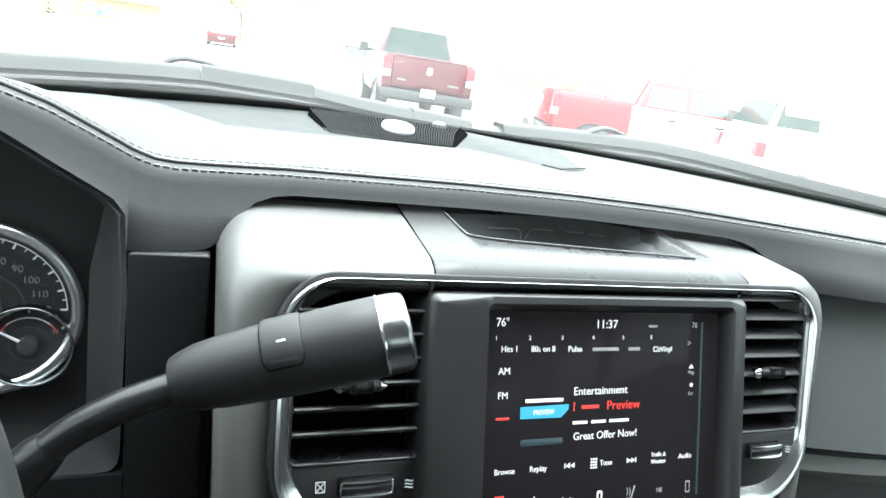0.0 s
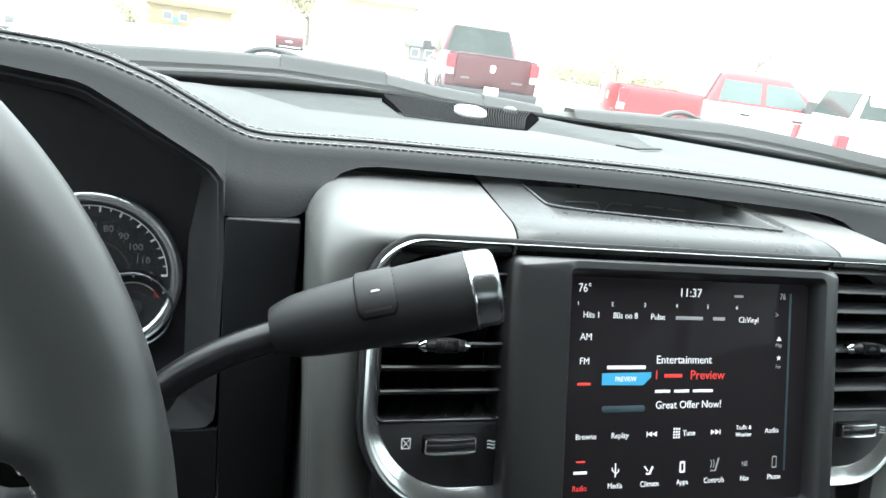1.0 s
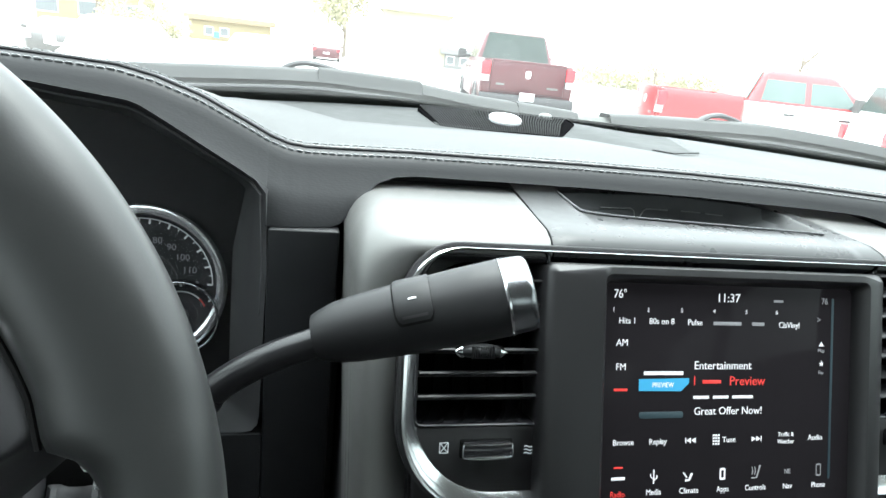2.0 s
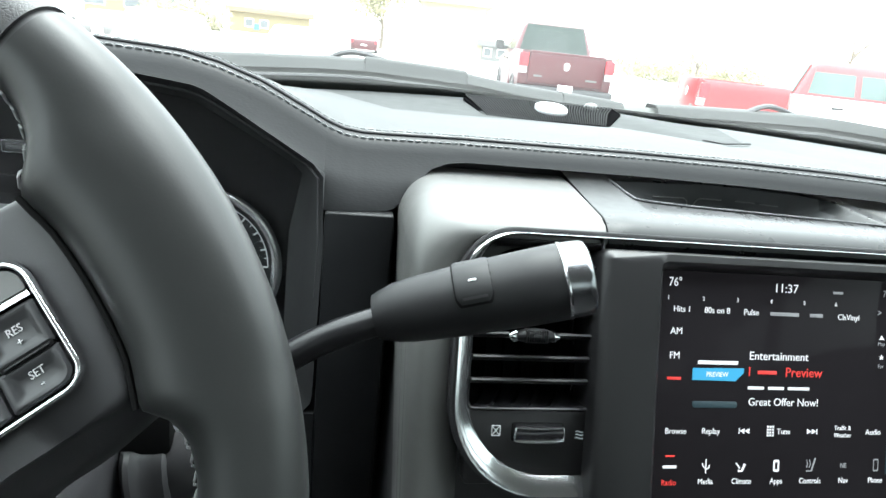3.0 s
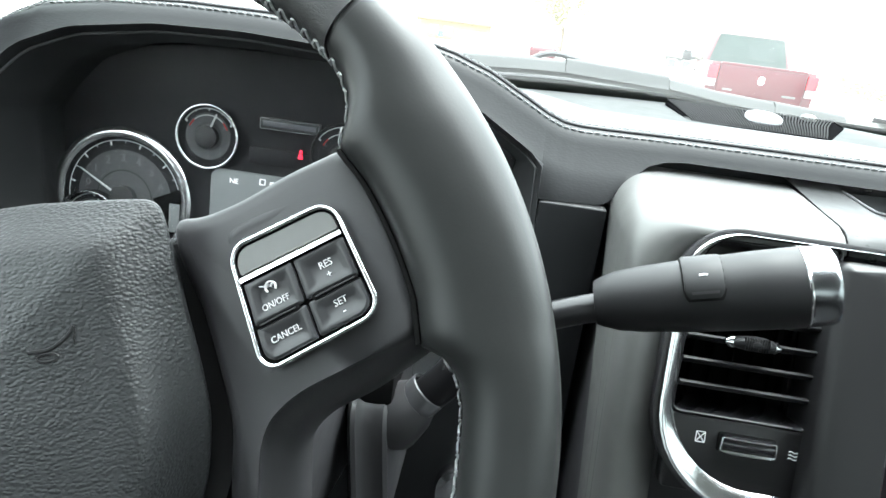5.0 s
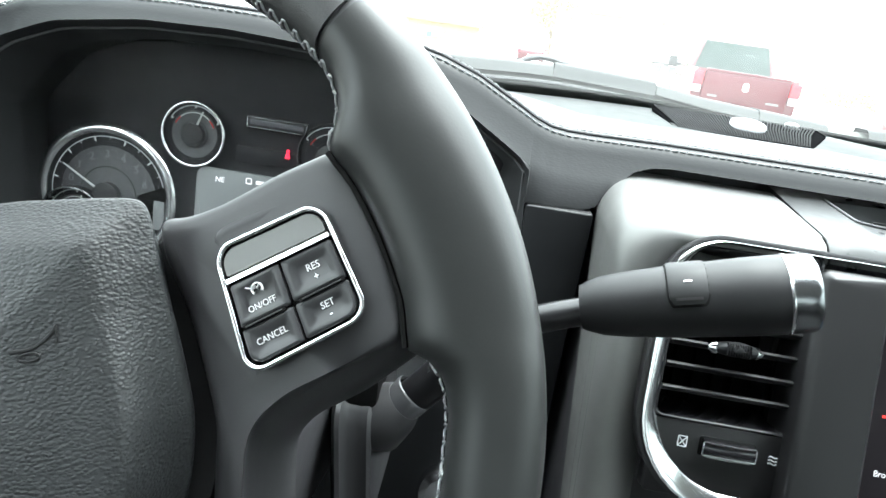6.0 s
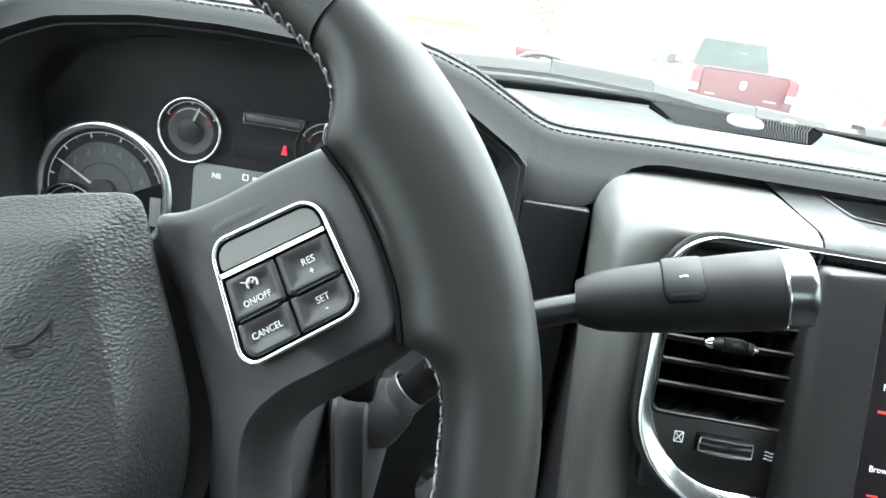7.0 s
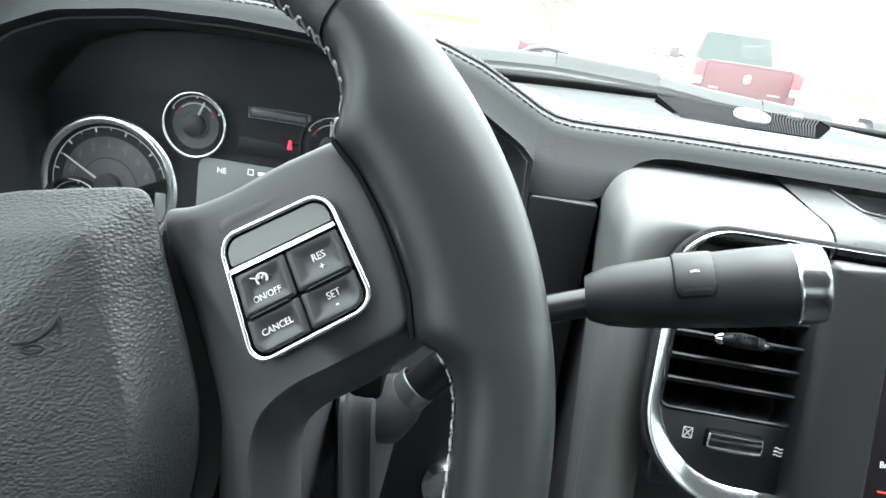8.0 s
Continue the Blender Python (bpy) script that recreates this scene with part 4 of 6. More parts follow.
lettering("NE", 0.0062, pose(-0.036, 0.0275, 0.0014), M_WHITE, lcd, "caption")
part("music_icon", rim_ring(rrect(-0.0145, -0.0095, 0.0275, 0.0325, 0.0006, 3), rrect(-0.0138, -0.0102, 0.0282, 0.0318, 0.0004, 3), 0.001, 0.0014, 0.0001), M_WHITE, lcd)
for x0, x1 in ((-0.006, 0.002), (0.0035, 0.010)):
    part("caption_bar", plate(x0, x1, 0.0283, 0.0312, 0.001, 0.0014, 0.0004, 0.0001), M_WHITE, lcd)
np_ = part("nameplate", plate(-0.017, 0.032, 0.0735, 0.0825, -0.002, 0.0025, 0.001, 0.0008), M_SLATE, cluster, "small grey nameplate")
part("nameplate_rim", rim_ring(rrect(-0.0170, 0.0320, 0.0735, 0.0825, 0.001, 4), rrect(-0.0162, 0.0312, 0.0743, 0.0817, 0.0006, 4), 0.002, 0.0032, 0.0002), M_CAP, np_)
part("name_bar", plate(-0.0145, 0.029, 0.0762, 0.0800, 0.0024, 0.0029, 0.0005, 0.0002), M_DIM_PRINT, np_)
part("warning_strip", plate(-0.025, 0.06, 0.045, 0.0575, -0.002, 0.0008, 0.001, 0.0004), M_DIAL, cluster)
bm = tube([(0.0178, 0.0578, 0.001), (0.0180, 0.0602, 0.001)], [0.0014, 0.0010], 8)
tube([(0.0178, 0.0532, 0.001), (0.0178, 0.0572, 0.001)], [0.0022, 0.0013], 8, bm=bm)
part("belt_warning", bm, M_WARN, cluster, "red seat-belt warning light")
# clear lens over the dials
lens_rim = [CINV @ Vector((CL + (p[0] - CL) * 0.975, 0.165, 1.42 + (p[2] - 1.42) * 0.955)) for p in mouth]
lens_bm = bmesh.new()
lens_bm.faces.new([lens_bm.verts.new((p.x, p.y, 0.020 + 0.06 * (p.y + 0.1))) for p in lens_rim])
lens = part("lens", lens_bm, M_LENS, cluster, "clear plastic lens", recalc=False)
lens.visible_shadow = False

# ---------------------------------------------------------------- steering wheel
WHEEL = pose(-0.47, -0.164, 1.44, 65, 0, 0) @ pose(0, 0, 0, 0, 0, 18)
wheel = thing("steering_wheel", WHEEL, "black leather steering wheel with chrome-framed cruise switches", "steering wheel")
OUTER, LOW = 0.1869, -0.0035
IN_A = (-180, -172, -165, -150, -60, -20, -14.6, -10.4, -7.3, -4.9, -3.5, -2.6, 0.2, 3.0, 10.4, 16.6, 20.1, 23.8, 25.2, 26.8, 28.5, 30.3, 32.7, 35.0, 40.0, 60, 140, 152, 156, 176, 180)
IN_R = (0.139, 0.140, 0.148, 0.154, 0.157, 0.1564, 0.1558, 0.1560, 0.1548, 0.1518, 0.1475, 0.1428, 0.1430, 0.1436, 0.1424, 0.1416, 0.1412, 0.1398, 0.1398, 0.1434, 0.1492, 0.1528, 0.1558, 0.1574, 0.1582, 0.160, 0.154, 0.149, 0.140, 0.139, 0.139)


def rim_row(deg, grow=0.0, n=28):
    ri = float(np.interp(deg, IN_A, IN_R))
    c, s = math.cos(radians(deg)), math.sin(radians(deg))
    mid_r, half = (OUTER + ri) / 2, (OUTER - ri) / 2 + grow
    row = []
    for k in range(n):
        a = 2 * math.pi * k / n
        ca, sa = math.cos(a), math.sin(a)
        e = 0.86
        rr = mid_r + half * math.copysign(abs(ca) ** e, ca)
        zz = (0.0172 + grow) * math.copysign(abs(sa) ** e, sa) + 0.001
        row.append((rr * c, rr * s + LOW, zz))
    return row


def rim_piece(a0, a1, grow=0.0):
    n = max(2, int((a1 - a0) / 1.5))
    return skin([rim_row(a, grow) for a in span(a0, a1, n)], close_u=True, cap=True)


part("rim", rim_piece(-60, 35.9), M_LEATHER, wheel, "smooth black leather grip")
part("rim_top", rim_piece(36.7, 141.6), M_PERF, wheel, "perforated black leather")
part("rim_left", rim_piece(142.4, 180), M_LEATHER, wheel)
part("rim_left_lower", rim_piece(-179.9, -60.5), M_LEATHER, wheel)
for a in (36.3, 142.0):
    part("seam", rim_piece(a - 0.55, a + 0.55, -0.0011), M_DARK, wheel)


def rim_point(deg, k, lift=0.0):
    """A point of the rim's surface: k in degrees round the section, 180 is the inner edge."""
    ri = float(np.interp(deg, IN_A, IN_R))
    c, s = math.cos(radians(deg)), math.sin(radians(deg))
    a = radians(k)
    rr = (OUTER + ri) / 2 + ((OUTER - ri) / 2 + lift) * math.copysign(abs(math.cos(a)) ** 0.86, math.cos(a))
    return Vector((rr * c, rr * s + LOW, (0.0172 + lift) * math.copysign(abs(math.sin(a)) ** 0.86, math.sin(a)) + 0.001))


def lacing(a0, a1, step, k=0):
    """Slanting stitches along the rim's inner seam, one by one."""
    a = a0
    while a < a1:
        p = [rim_point(a, 181 + k, 0.0004), rim_point(a + step * 0.15, 167 + k, 0.0008), rim_point(a + step * 0.36, 156 + k, 0.0008), rim_point(a + step * 0.55, 157 + k, 0.0008), rim_point(a + step * 0.82, 168 + k, 0.0008), rim_point(a + step, 181 + k, 0.0004)]
        part("stitch", tube(p, 0.00045, 6), M_LACE, wheel)
        a += step


for a0, a1, k in ((26.0, 35.8, 0), (37.0, 115, 0), (-59, -5.0, 14)):
    lacing(a0, a1, 1.95, k)
part("seam_cord", tube([rim_point(a, 180, -0.0004) for a in span(25, 120, 90)], 0.0009, 6), M_DARK, wheel)

# airbag cover
half = [(0.0, 0.0572), (0.0210, 0.0568), (0.0300, 0.0560), (0.0480, 0.0540), (0.0600, 0.0522), (0.0648, 0.0495), (0.0666, 0.0440), (0.0676, 0.0360), (0.0690, 0.0240), (0.0722, 0.0050), (0.0747, -0.0150), (0.0747, -0.0260), (0.0715, -0.0425), (0.064, -0.060), (0.052, -0.078), (0.038, -0.090), (0.0, -0.095)]
right = [(p.x, p.y) for p in smooth_curve([(x, y, 0) for x, y in half], 5)]
out = [(x, y) for x, y in reversed(right)] + [(-x, y) for x, y in right[1:-1]]
rows = []
DOME = ((0.86, -0.022), (0.90, -0.008), (0.955, 0.0005), (0.992, 0.0038), (1.0, 0.0055), (0.994, 0.0072), (0.975, 0.0082), (0.93, 0.0098), (0.87, 0.0119), (0.81, 0.0140), (0.77, 0.0153), (0.745, 0.0160), (0.72, 0.0165), (0.69, 0.0170), (0.60, 0.0182), (0.45, 0.0200), (0.30, 0.0215), (0.15, 0.0226), (0.01, 0.0230))
for s, h in DOME:
    flank = ease((s - 0.74) / 0.26) if h > 0.005 else 1.0
    row = []
    for x, y in out:
        sink = flank * (0.003 + 0.22 * max(0.0, 0.03 - y) * min(1.0, abs(x) / 0.05))
        row.append((x * s * (1 - 0.42 * sink / 0.07), -0.01 + (y + 0.01) * s, h - sink))
    rows.append(row)
air = part("airbag_cover", skin(rows, close_u=True, cap=True), M_GRAIN, wheel, "pebble-grained black airbag cover", 50)
part("hub", skin([[(x * 0.98, min(0.040, -0.01 + (y + 0.01) * k), z) for x, y in out] for k, z in ((0.97, -0.040), (0.97, -0.024), (0.95, -0.0215))], close_u=True, cap=True), M_BLACK, wheel, "dark hub behind the airbag cover")


def dome(x):
    """Height of the cover's face beside its middle."""
    return float(np.interp(-abs(x) / 0.0710, [-q[0] for q in DOME[4:]], [q[1] for q in DOME[4:]])) - 0.0001


# embossed emblem, plain curved lines
for sg in (-1, 1):
    horn = smooth_curve([(sg * x, y, dome(x)) for x, y in ((0.0277, 0.0063), (0.0327, 0.0063), (0.0362, 0.0077), (0.0395, 0.0104), (0.0410, 0.0125))], 6)
    part("emblem", tube(horn, 0.0006, 8, flat=0.7), M_BLACK, air)
    part("emblem", tube([(sg * 0.0410, 0.0122, dome(0.0410)), (sg * 0.0408, 0.0069, dome(0.0408))], [0.0005, 0.0003], 8), M_BLACK, air)
    curl = [(sg * (0.0330 + 0.0030 * math.cos(a)), 0.0040 + 0.0012 * math.sin(a), dome(0.0330 + 0.0030 * math.cos(a))) for a in span(0, 6.0, 16)]
    part("emblem", tube(curl, 0.0004, 6), M_BLACK, air)


def tip(x):
    """Lift of the spoke's face from hub to rim."""
    return -0.008 + 0.016 * max(0.0, min(1.0, (abs(x) - 0.07) / 0.068)) ** 1.1


SPOKE = [(0.0600, -0.1150), (0.0765, -0.1120), (0.0780, -0.0750), (0.0800, -0.0560), (0.0822, -0.0455), (0.0850, -0.0340), (0.0905, -0.0255), (0.1020, -0.0185), (0.1205, -0.0130), (0.1440, -0.0074), (0.1455, 0.004), (0.1445, 0.023), (0.1390, 0.043),
         (0.1300, 0.0590), (0.1070, 0.0545), (0.0870, 0.0485), (0.0730, 0.0462), (0.0615, 0.0475), (0.0622, 0.034), (0.0650, 0.020), (0.0682, 0.006), (0.0730, -0.018), (0.0740, -0.027), (0.0685, -0.046), (0.0620, -0.075)]


def eased(loop, cut):
    """A closed loop with each corner cut to a short curve."""
    pts = []
    for k, p in enumerate(loop):
        a, p, b = Vector(loop[k - 1]), Vector(p), Vector(loop[(k + 1) % len(loop)])
        u, v = p + (a - p) * min(0.45, cut / (a - p).length), p + (b - p) * min(0.45, cut / (b - p).length)
        for f in (0.0, 0.25, 0.5, 0.75, 1.0):
            pts.append(u * (1 - f) ** 2 + p * 2 * f * (1 - f) + v * f * f)
    return pts


def spoke(sign):
    """One side spoke; its lower edge flares out behind the face."""
    bm = bmesh.new()
    rows = []
    for flare, d, z in ((0.0110, 0, -0.030), (0.0098, 0, -0.023), (0.0076, 0, -0.017), (0.0048, 0, -0.012), (0.0024, 0, -0.0085), (0.0008, 0.0, -0.0058), (0.0, 0.0004, -0.0036), (0.0, 0.0016, -0.0018), (0.0, 0.0034, -0.0005), (0.0, 0.0060, 0.0)):
        ring, wide = inset(SPOKE, d), inset(SPOKE, -flare)
        pts = []
        for i, (p, q) in enumerate(zip(ring, wide)):
            w = 0.0 if i == 0 or i > 9 else 0.45 if i == 9 else 1.0
            pts.append((p[0] + (q[0] - p[0]) * w, p[1] + (q[1] - p[1]) * w, z))
        rows.append(eased(pts, 0.006))
    skin(rows, close_u=True, cap=True, bm=bm)
    warp(bm, lambda c: Vector((sign * c.x, c.y, c.z + tip(c.x) - 0.16 * max(0.0, -0.026 - c.y) - 0.006 * max(0.0, min(1.0, (0.078 - c.x) / 0.012)) * max(0.0, min(1.0, (0.034 - c.y) / 0.02)))))
    return bm


sp = part("spoke", spoke(1), M_PLASTIC, wheel, "matte black plastic spoke", 60)
part("spoke", spoke(-1), M_PLASTIC, wheel, "", 60)
part("lower_spoke", skin([at_z(rrect(-0.035 - 0.02 * f, 0.035 + 0.02 * f, -0.165 + 0.0 * f, -0.085, 0.01, 4), z) for f, z in ((1, -0.02), (1, -0.008), (0.9, -0.004))], close_u=True, cap=True), M_PLASTIC, wheel)

gap_line = []
for a in span(-2.4, 25, 16):
    r = float(np.interp(a, IN_A, IN_R)) + 0.0006
    gap_line.append((r * math.cos(radians(a)), r * math.sin(radians(a)) + LOW, 0.0087))
part("spoke_seam", tube(gap_line, 0.0010, 6), M_SLOT, sp, "narrow dark joint beside the rim")

# switch panel on the right spoke: a leaning quadrilateral, s to the right and t up from 0 to 1
CORNERS = ((0.0914, -0.0122, -0.0010), (0.1350, 0.0022, 0.0075), (0.1231, 0.0413, 0.0052), (0.0838, 0.0318, -0.0025))


def spot(s, t, z=0.0):
    a, b, c, d = (Vector(k) for k in CORNERS)
    p = a * (1 - s) * (1 - t) + b * s * (1 - t) + c * s * t + d * (1 - s) * t
    return p + Vector((-0.19, 0.02, 0.98)) * z


def on_panel(bm):
    """Carries a mesh drawn in s, t (as x, y) and metres of height on to the panel."""
    return warp(bm, lambda c: spot(c.x, c.y, c.z))


po = rrect(0, 1, 0, 1, (0.17, 0.19, 0.17, 0.17), 8)
pin = rrect(0.036, 0.964, 0.036, 0.964, (0.13, 0.15, 0.13, 0.13), 8)
panel = part("switch_panel", on_panel(skin([at_z(rrect(0.01, 0.99, 0.01, 0.99, 0.16, 8), z) for z in (-0.008, 0.0006)], close_u=True, cap=True)), M_SLOT, wheel, "cruise switch panel in a chrome frame")
walls = [at_z(rrect(-g, 1 + g, -g, 1 + g, 0.17 + g * 0.8, 8), z) for g, z in ((0.20, -0.0060), (0.18, -0.0034), (0.155, -0.0022), (0.13, -0.0018), (0.10, -0.0020), (0.07, -0.0022), (-0.01, -0.0020))]
part("surround", on_panel(warp(skin(walls, close_u=True), lambda c: Vector((c.x, c.y, c.z - 0.024 * (max(0.0, -c.x) + max(0.0, -c.y)))))), M_PLASTIC, panel, "moulded black surround")
part("chrome_frame", on_panel(rim_ring(po, pin, 0.0, 0.0030, 0.0005)), M_FRAME, panel, "thin chrome frame")
part("blank_cover", on_panel(plate(0.06, 0.94, 0.752, 0.940, 0.0, 0.0022, (0.02, 0.12, 0.12, 0.02), 0.0007)), M_BLANK, panel, "plain grey blank cover")
part("chrome_bar", on_panel(plate(0.048, 0.952, 0.696, 0.731, 0.0, 0.0029, 0.004, 0.0005)), M_FRAME, panel)
for s0, s1, t0, t1, rr in ((0.060, 0.486, 0.356, 0.678, (0.02,) * 4), (0.508, 0.940, 0.356, 0.678, (0.02,) * 4), (0.060, 0.486, 0.062, 0.332, (0.02, 0.02, 0.02, 0.11)), (0.508, 0.940, 0.062, 0.332, (0.11, 0.02, 0.02, 0.02))):
    loops = [at_z(rrect(s0, s1, t0, t1, rr, 5), 0.0), at_z(rrect(s0, s1, t0, t1, rr, 5), 0.0020), at_z(rrect(s0 + 0.02, s1 - 0.02, t0 + 0.02, t1 - 0.02, [max(0.01, k - 0.02) for k in rr], 5), 0.0026),
             at_z(rrect(s0 + 0.055, s1 - 0.055, t0 + 0.05, t1 - 0.05, [max(0.03, k - 0.05) for k in rr], 5), 0.0024), at_z(rrect(s0 + 0.09, s1 - 0.09, t0 + 0.085, t1 - 0.085, [max(0.03, k - 0.06) for k in rr], 5), 0.0012)]
    part("button", on_panel(skin(loops, close_u=True, cap=True)), M_BUTTON, panel)
for s0, s1 in ((0.06, 0.46), (0.54, 0.95)):
    ridge = part("finger_ridge", on_panel(plate(s0 + 0.02, s1 - 0.02, 0.326, 0.364, 0.0015, 0.0028, 0.012, 0.0004)), M_SLOT, panel)
    part("ridge_line", on_panel(plate(s0 + 0.045, s1 - 0.045, 0.341, 0.349, 0.0022, 0.0033, 0.002, 0.0003)), M_PLASTIC, ridge)


def panel_text(text, s, t, h):
    a, b = spot(s, t, 0.0016), spot(s + 0.1, t, 0.0016)
    c = spot(s, t + 0.1, 0.0016)
    ex = (b - a).normalized()
    ez = ex.cross((c - a)).normalized()
    ey = ez.cross(ex)
    m = Matrix((ex, ey, ez)).transposed().to_4x4()
    m.translation = a
    return lettering(text, h * 1.38, m, M_WHITE_PRINT, panel, "caption", 0.0, 0.0001, 0.95)


panel_text("ON/OFF", 0.265, 0.452, 0.0022)
panel_text("RES", 0.735, 0.545, 0.0024)
panel_text("+", 0.735, 0.460, 0.0024)
panel_text("CANCEL", 0.265, 0.205, 0.0023)
panel_text("SET", 0.735, 0.232, 0.0024)
panel_text("-", 0.735, 0.158, 0.0032)
cx, cy = 0.27, 0.575
ring_pts = [(math.cos(radians(a)), math.sin(radians(a))) for a in span(-40, 220, 24)]
bm = skin([[(cx + r * c, cy + r * q, z) for c, q in ring_pts] for r, z in ((0.047, 0.0016), (0.047, 0.0028), (0.0385, 0.0028), (0.0385, 0.0016))])
for (x0, y0), (x1, y1), w in (((cx, cy), (cx + 0.025, cy + 0.024), 0.007), ((cx - 0.085, cy + 0.038), (cx - 0.026, cy + 0.010), 0.006), ((cx - 0.010, cy + 0.029), (cx - 0.026, cy + 0.010), 0.005)):
    n = Vector((y0 - y1, x1 - x0, 0)).normalized() * w / 2
    skin([[(x0 + n.x, y0 + n.y, z), (x1 + n.x, y1 + n.y, z), (x1 - n.x, y1 - n.y, z), (x0 - n.x, y0 - n.y, z)] for z in (0.0016, 0.0028)], close_u=True, cap=True, bm=bm)
part("cruise_icon", on_panel(bm), M_WHITE_PRINT, panel)

# ---------------------------------------------------------------- gear lever and column
lever = thing("gear_lever", pose(-0.33, -0.02, 1.375), "black column gear lever with a silver end cap", "gear lever")
LI = Matrix.Translation((0.33, 0.02, -1.375))


def lever_part(name, bm, material, label="", parent=None):
    bm.transform(LI)
    return part(name, bm, material, parent or lever, label)


rod = smooth_curve([(-0.338, -0.016, 1.368), (-0.326, -0.018, 1.384), (-0.314, -0.020, 1.403), (-0.298, -0.021, 1.420), (-0.276, -0.022, 1.434), (-0.250, -0.0225, 1.4445)], 6)
lever_part("rod", tube(rod, 0.0076, 18), M_ROD, "bent glossy black rod")
A, B = Vector((-0.2555, -0.0220, 1.4450)), Vector((-0.1545, -0.0365, 1.4774))
AX = (B - A).normalized()


def along(f):
    return A + (B - A) * f


prof = [(0.0, 0.0090), (0.002, 0.0112), (0.03, 0.0126), (0.10, 0.0150), (0.20, 0.0164), (0.39, 0.0178), (0.57, 0.0185), (0.72, 0.0191), (0.882, 0.0193), (0.889, 0.0187)]
lever_part("grip", tube([along(f) for f, r in prof], [r for f, r in prof], 36), M_GRIP, "tapered matte black grip")
prof = [(0.896, 0.0190), (0.906, 0.0192), (0.950, 0.0190), (0.988, 0.0187), (1.005, 0.0180), (1.017, 0.0160), (1.022, 0.0112)]
cap = lever_part("end_cap", tube([along(f) for f, r in prof], [r for f, r in prof], 36), M_CAP, "silver grey cap")
prof = [(0.882, 0.0186), (0.887, 0.0195), (0.893, 0.0198), (0.900, 0.0195), (0.903, 0.0188)]
lever_part("cap_ring", tube([along(f) for f, r in prof], [r for f, r in prof], 36), M_CHROME, "bright polished edge", parent=cap)
# overdrive switch: a shell patch on the band, facing the driver
side = AX.cross(Vector((0, 0, 1))).normalized()
upv = side.cross(AX).normalized()
front = side if side.y < 0 else -side


def shell(f, deg, r):
    a = radians(deg)
    return along(f) + r * (math.cos(a) * front + math.sin(a) * upv)


def patch(f0, f1, d0, d1, r0, r1, soft=0.0):
    """A raised piece of the grip's skin between two rings and two angles; its lower corners may be rounded."""
    rows = []
    for d in [d0 + (d1 - d0) * q for q in (0.0, 0.012, 0.03, 0.06, 0.1, 0.2, 0.3, 0.4, 0.5, 0.6, 0.7, 0.8, 0.9, 1.0)]:
        k = soft * max(0.0, 1 - (d - d0) / (0.1 * (d1 - d0))) ** 2
        a, b = f0 + k, f1 - k
        rows.append([shell(f, d, r) for f, r in ((a, r0), (a, r1 - 0.0004), (a + 0.012, r1), (b - 0.012, r1), (b, r1 - 0.0004), (b, r0))])
    return skin(rows, close_u=True, cap=True)


lever_part("switch_gap", patch(0.391, 0.570, 11, 165, 0.0165, 0.0188, 0.02), M_SLOT)
btn = lever_part("switch", patch(0.398, 0.563, 15, 160, 0.0165, 0.0194, 0.02), M_GRIP, "square rocker switch")
lever_part("switch_mark", patch(0.464, 0.500, 48, 50.5, 0.0185, 0.0198), M_WHITE_PRINT, parent=btn)
lever_part("switch_ridge", patch(0.425, 0.538, 21, 25, 0.0185, 0.0199), M_BEZEL, parent=btn)
lever_part("sleeve", tube(rod[:17], [0.0104] * 13 + [0.0102, 0.0098, 0.0092, 0.0080], 18), M_ROD, "dark sleeve over the rod's root")
lever_part("collar", skin([[q + r * (math.cos(a) * Vector((0.78, 0.1, -0.62)) + math.sin(a) * Vector((0.12, -0.99, 0.0))) for a in span(0, 2 * math.pi * 27 / 28, 28)] for q, r in ((Vector((-0.3400, -0.0195, 1.3690)), 0.0118), (Vector((-0.3345, -0.0195, 1.3765)), 0.0120), (Vector((-0.3340, -0.0195, 1.3771)), 0.0114), (Vector((-0.3350, -0.0195, 1.3758)), 0.0104))], close_u=True), M_SLATE, "grey collar round the rod")

column = thing("steering_column", pose(-0.47, 0, 1.30), "black steering column shroud behind the wheel", "steering column")
CI = Matrix.Translation((0.47, 0, -1.30))


def col_part(name, bm, material, label=""):
    bm.transform(CI)
    return part(name, bm, material, column, label)


rows = []
for y, g, dz in ((-0.135, -0.02, 0.0), (-0.125, -0.006, 0), (-0.10, 0.0, 0), (0.02, 0.004, -0.02), (0.12, 0.006, -0.035)):
    rows.append([(p[0] + (p[1] - 1.335) * 0.12, y, p[1] + dz) for p in rrect(-0.545 - g, -0.3855 + g, 1.285 - g, 1.415 + g, 0.03, 6)])
col_part("shroud", skin(rows, close_u=True, cap=True), M_PLASTIC, "matte grey-black column cover")
# lever housing: an upright box with eased edges, its socket and the gaiter
front = [(-0.3775, 0.05), (-0.3775, -0.034), (-0.3768, -0.0385), (-0.3745, -0.0410), (-0.3720, -0.0405), (-0.3702, -0.0370), (-0.3680, -0.0352), (-0.3620, -0.0350), (-0.3575, -0.0365), (-0.3553, -0.0345), (-0.3545, -0.028), (-0.3545, 0.05)]
rows = [[(x + (1.372 - z) * 0.10, y + back * (1 if y < 0 else 0), z) for x, y in front] for z, back in ((1.300, 0.0), (1.330, 0.0), (1.358, 0.0005), (1.3665, 0.003), (1.3705, 0.008), (1.3715, 0.016))]
col_part("lever_housing", skin(rows, close_u=True, cap=True), M_DARK, "smooth grey lever housing")
bm = brick(-0.3800, -0.3768, -0.030, 0.05, 1.296, 1.372, bev=0.0012)
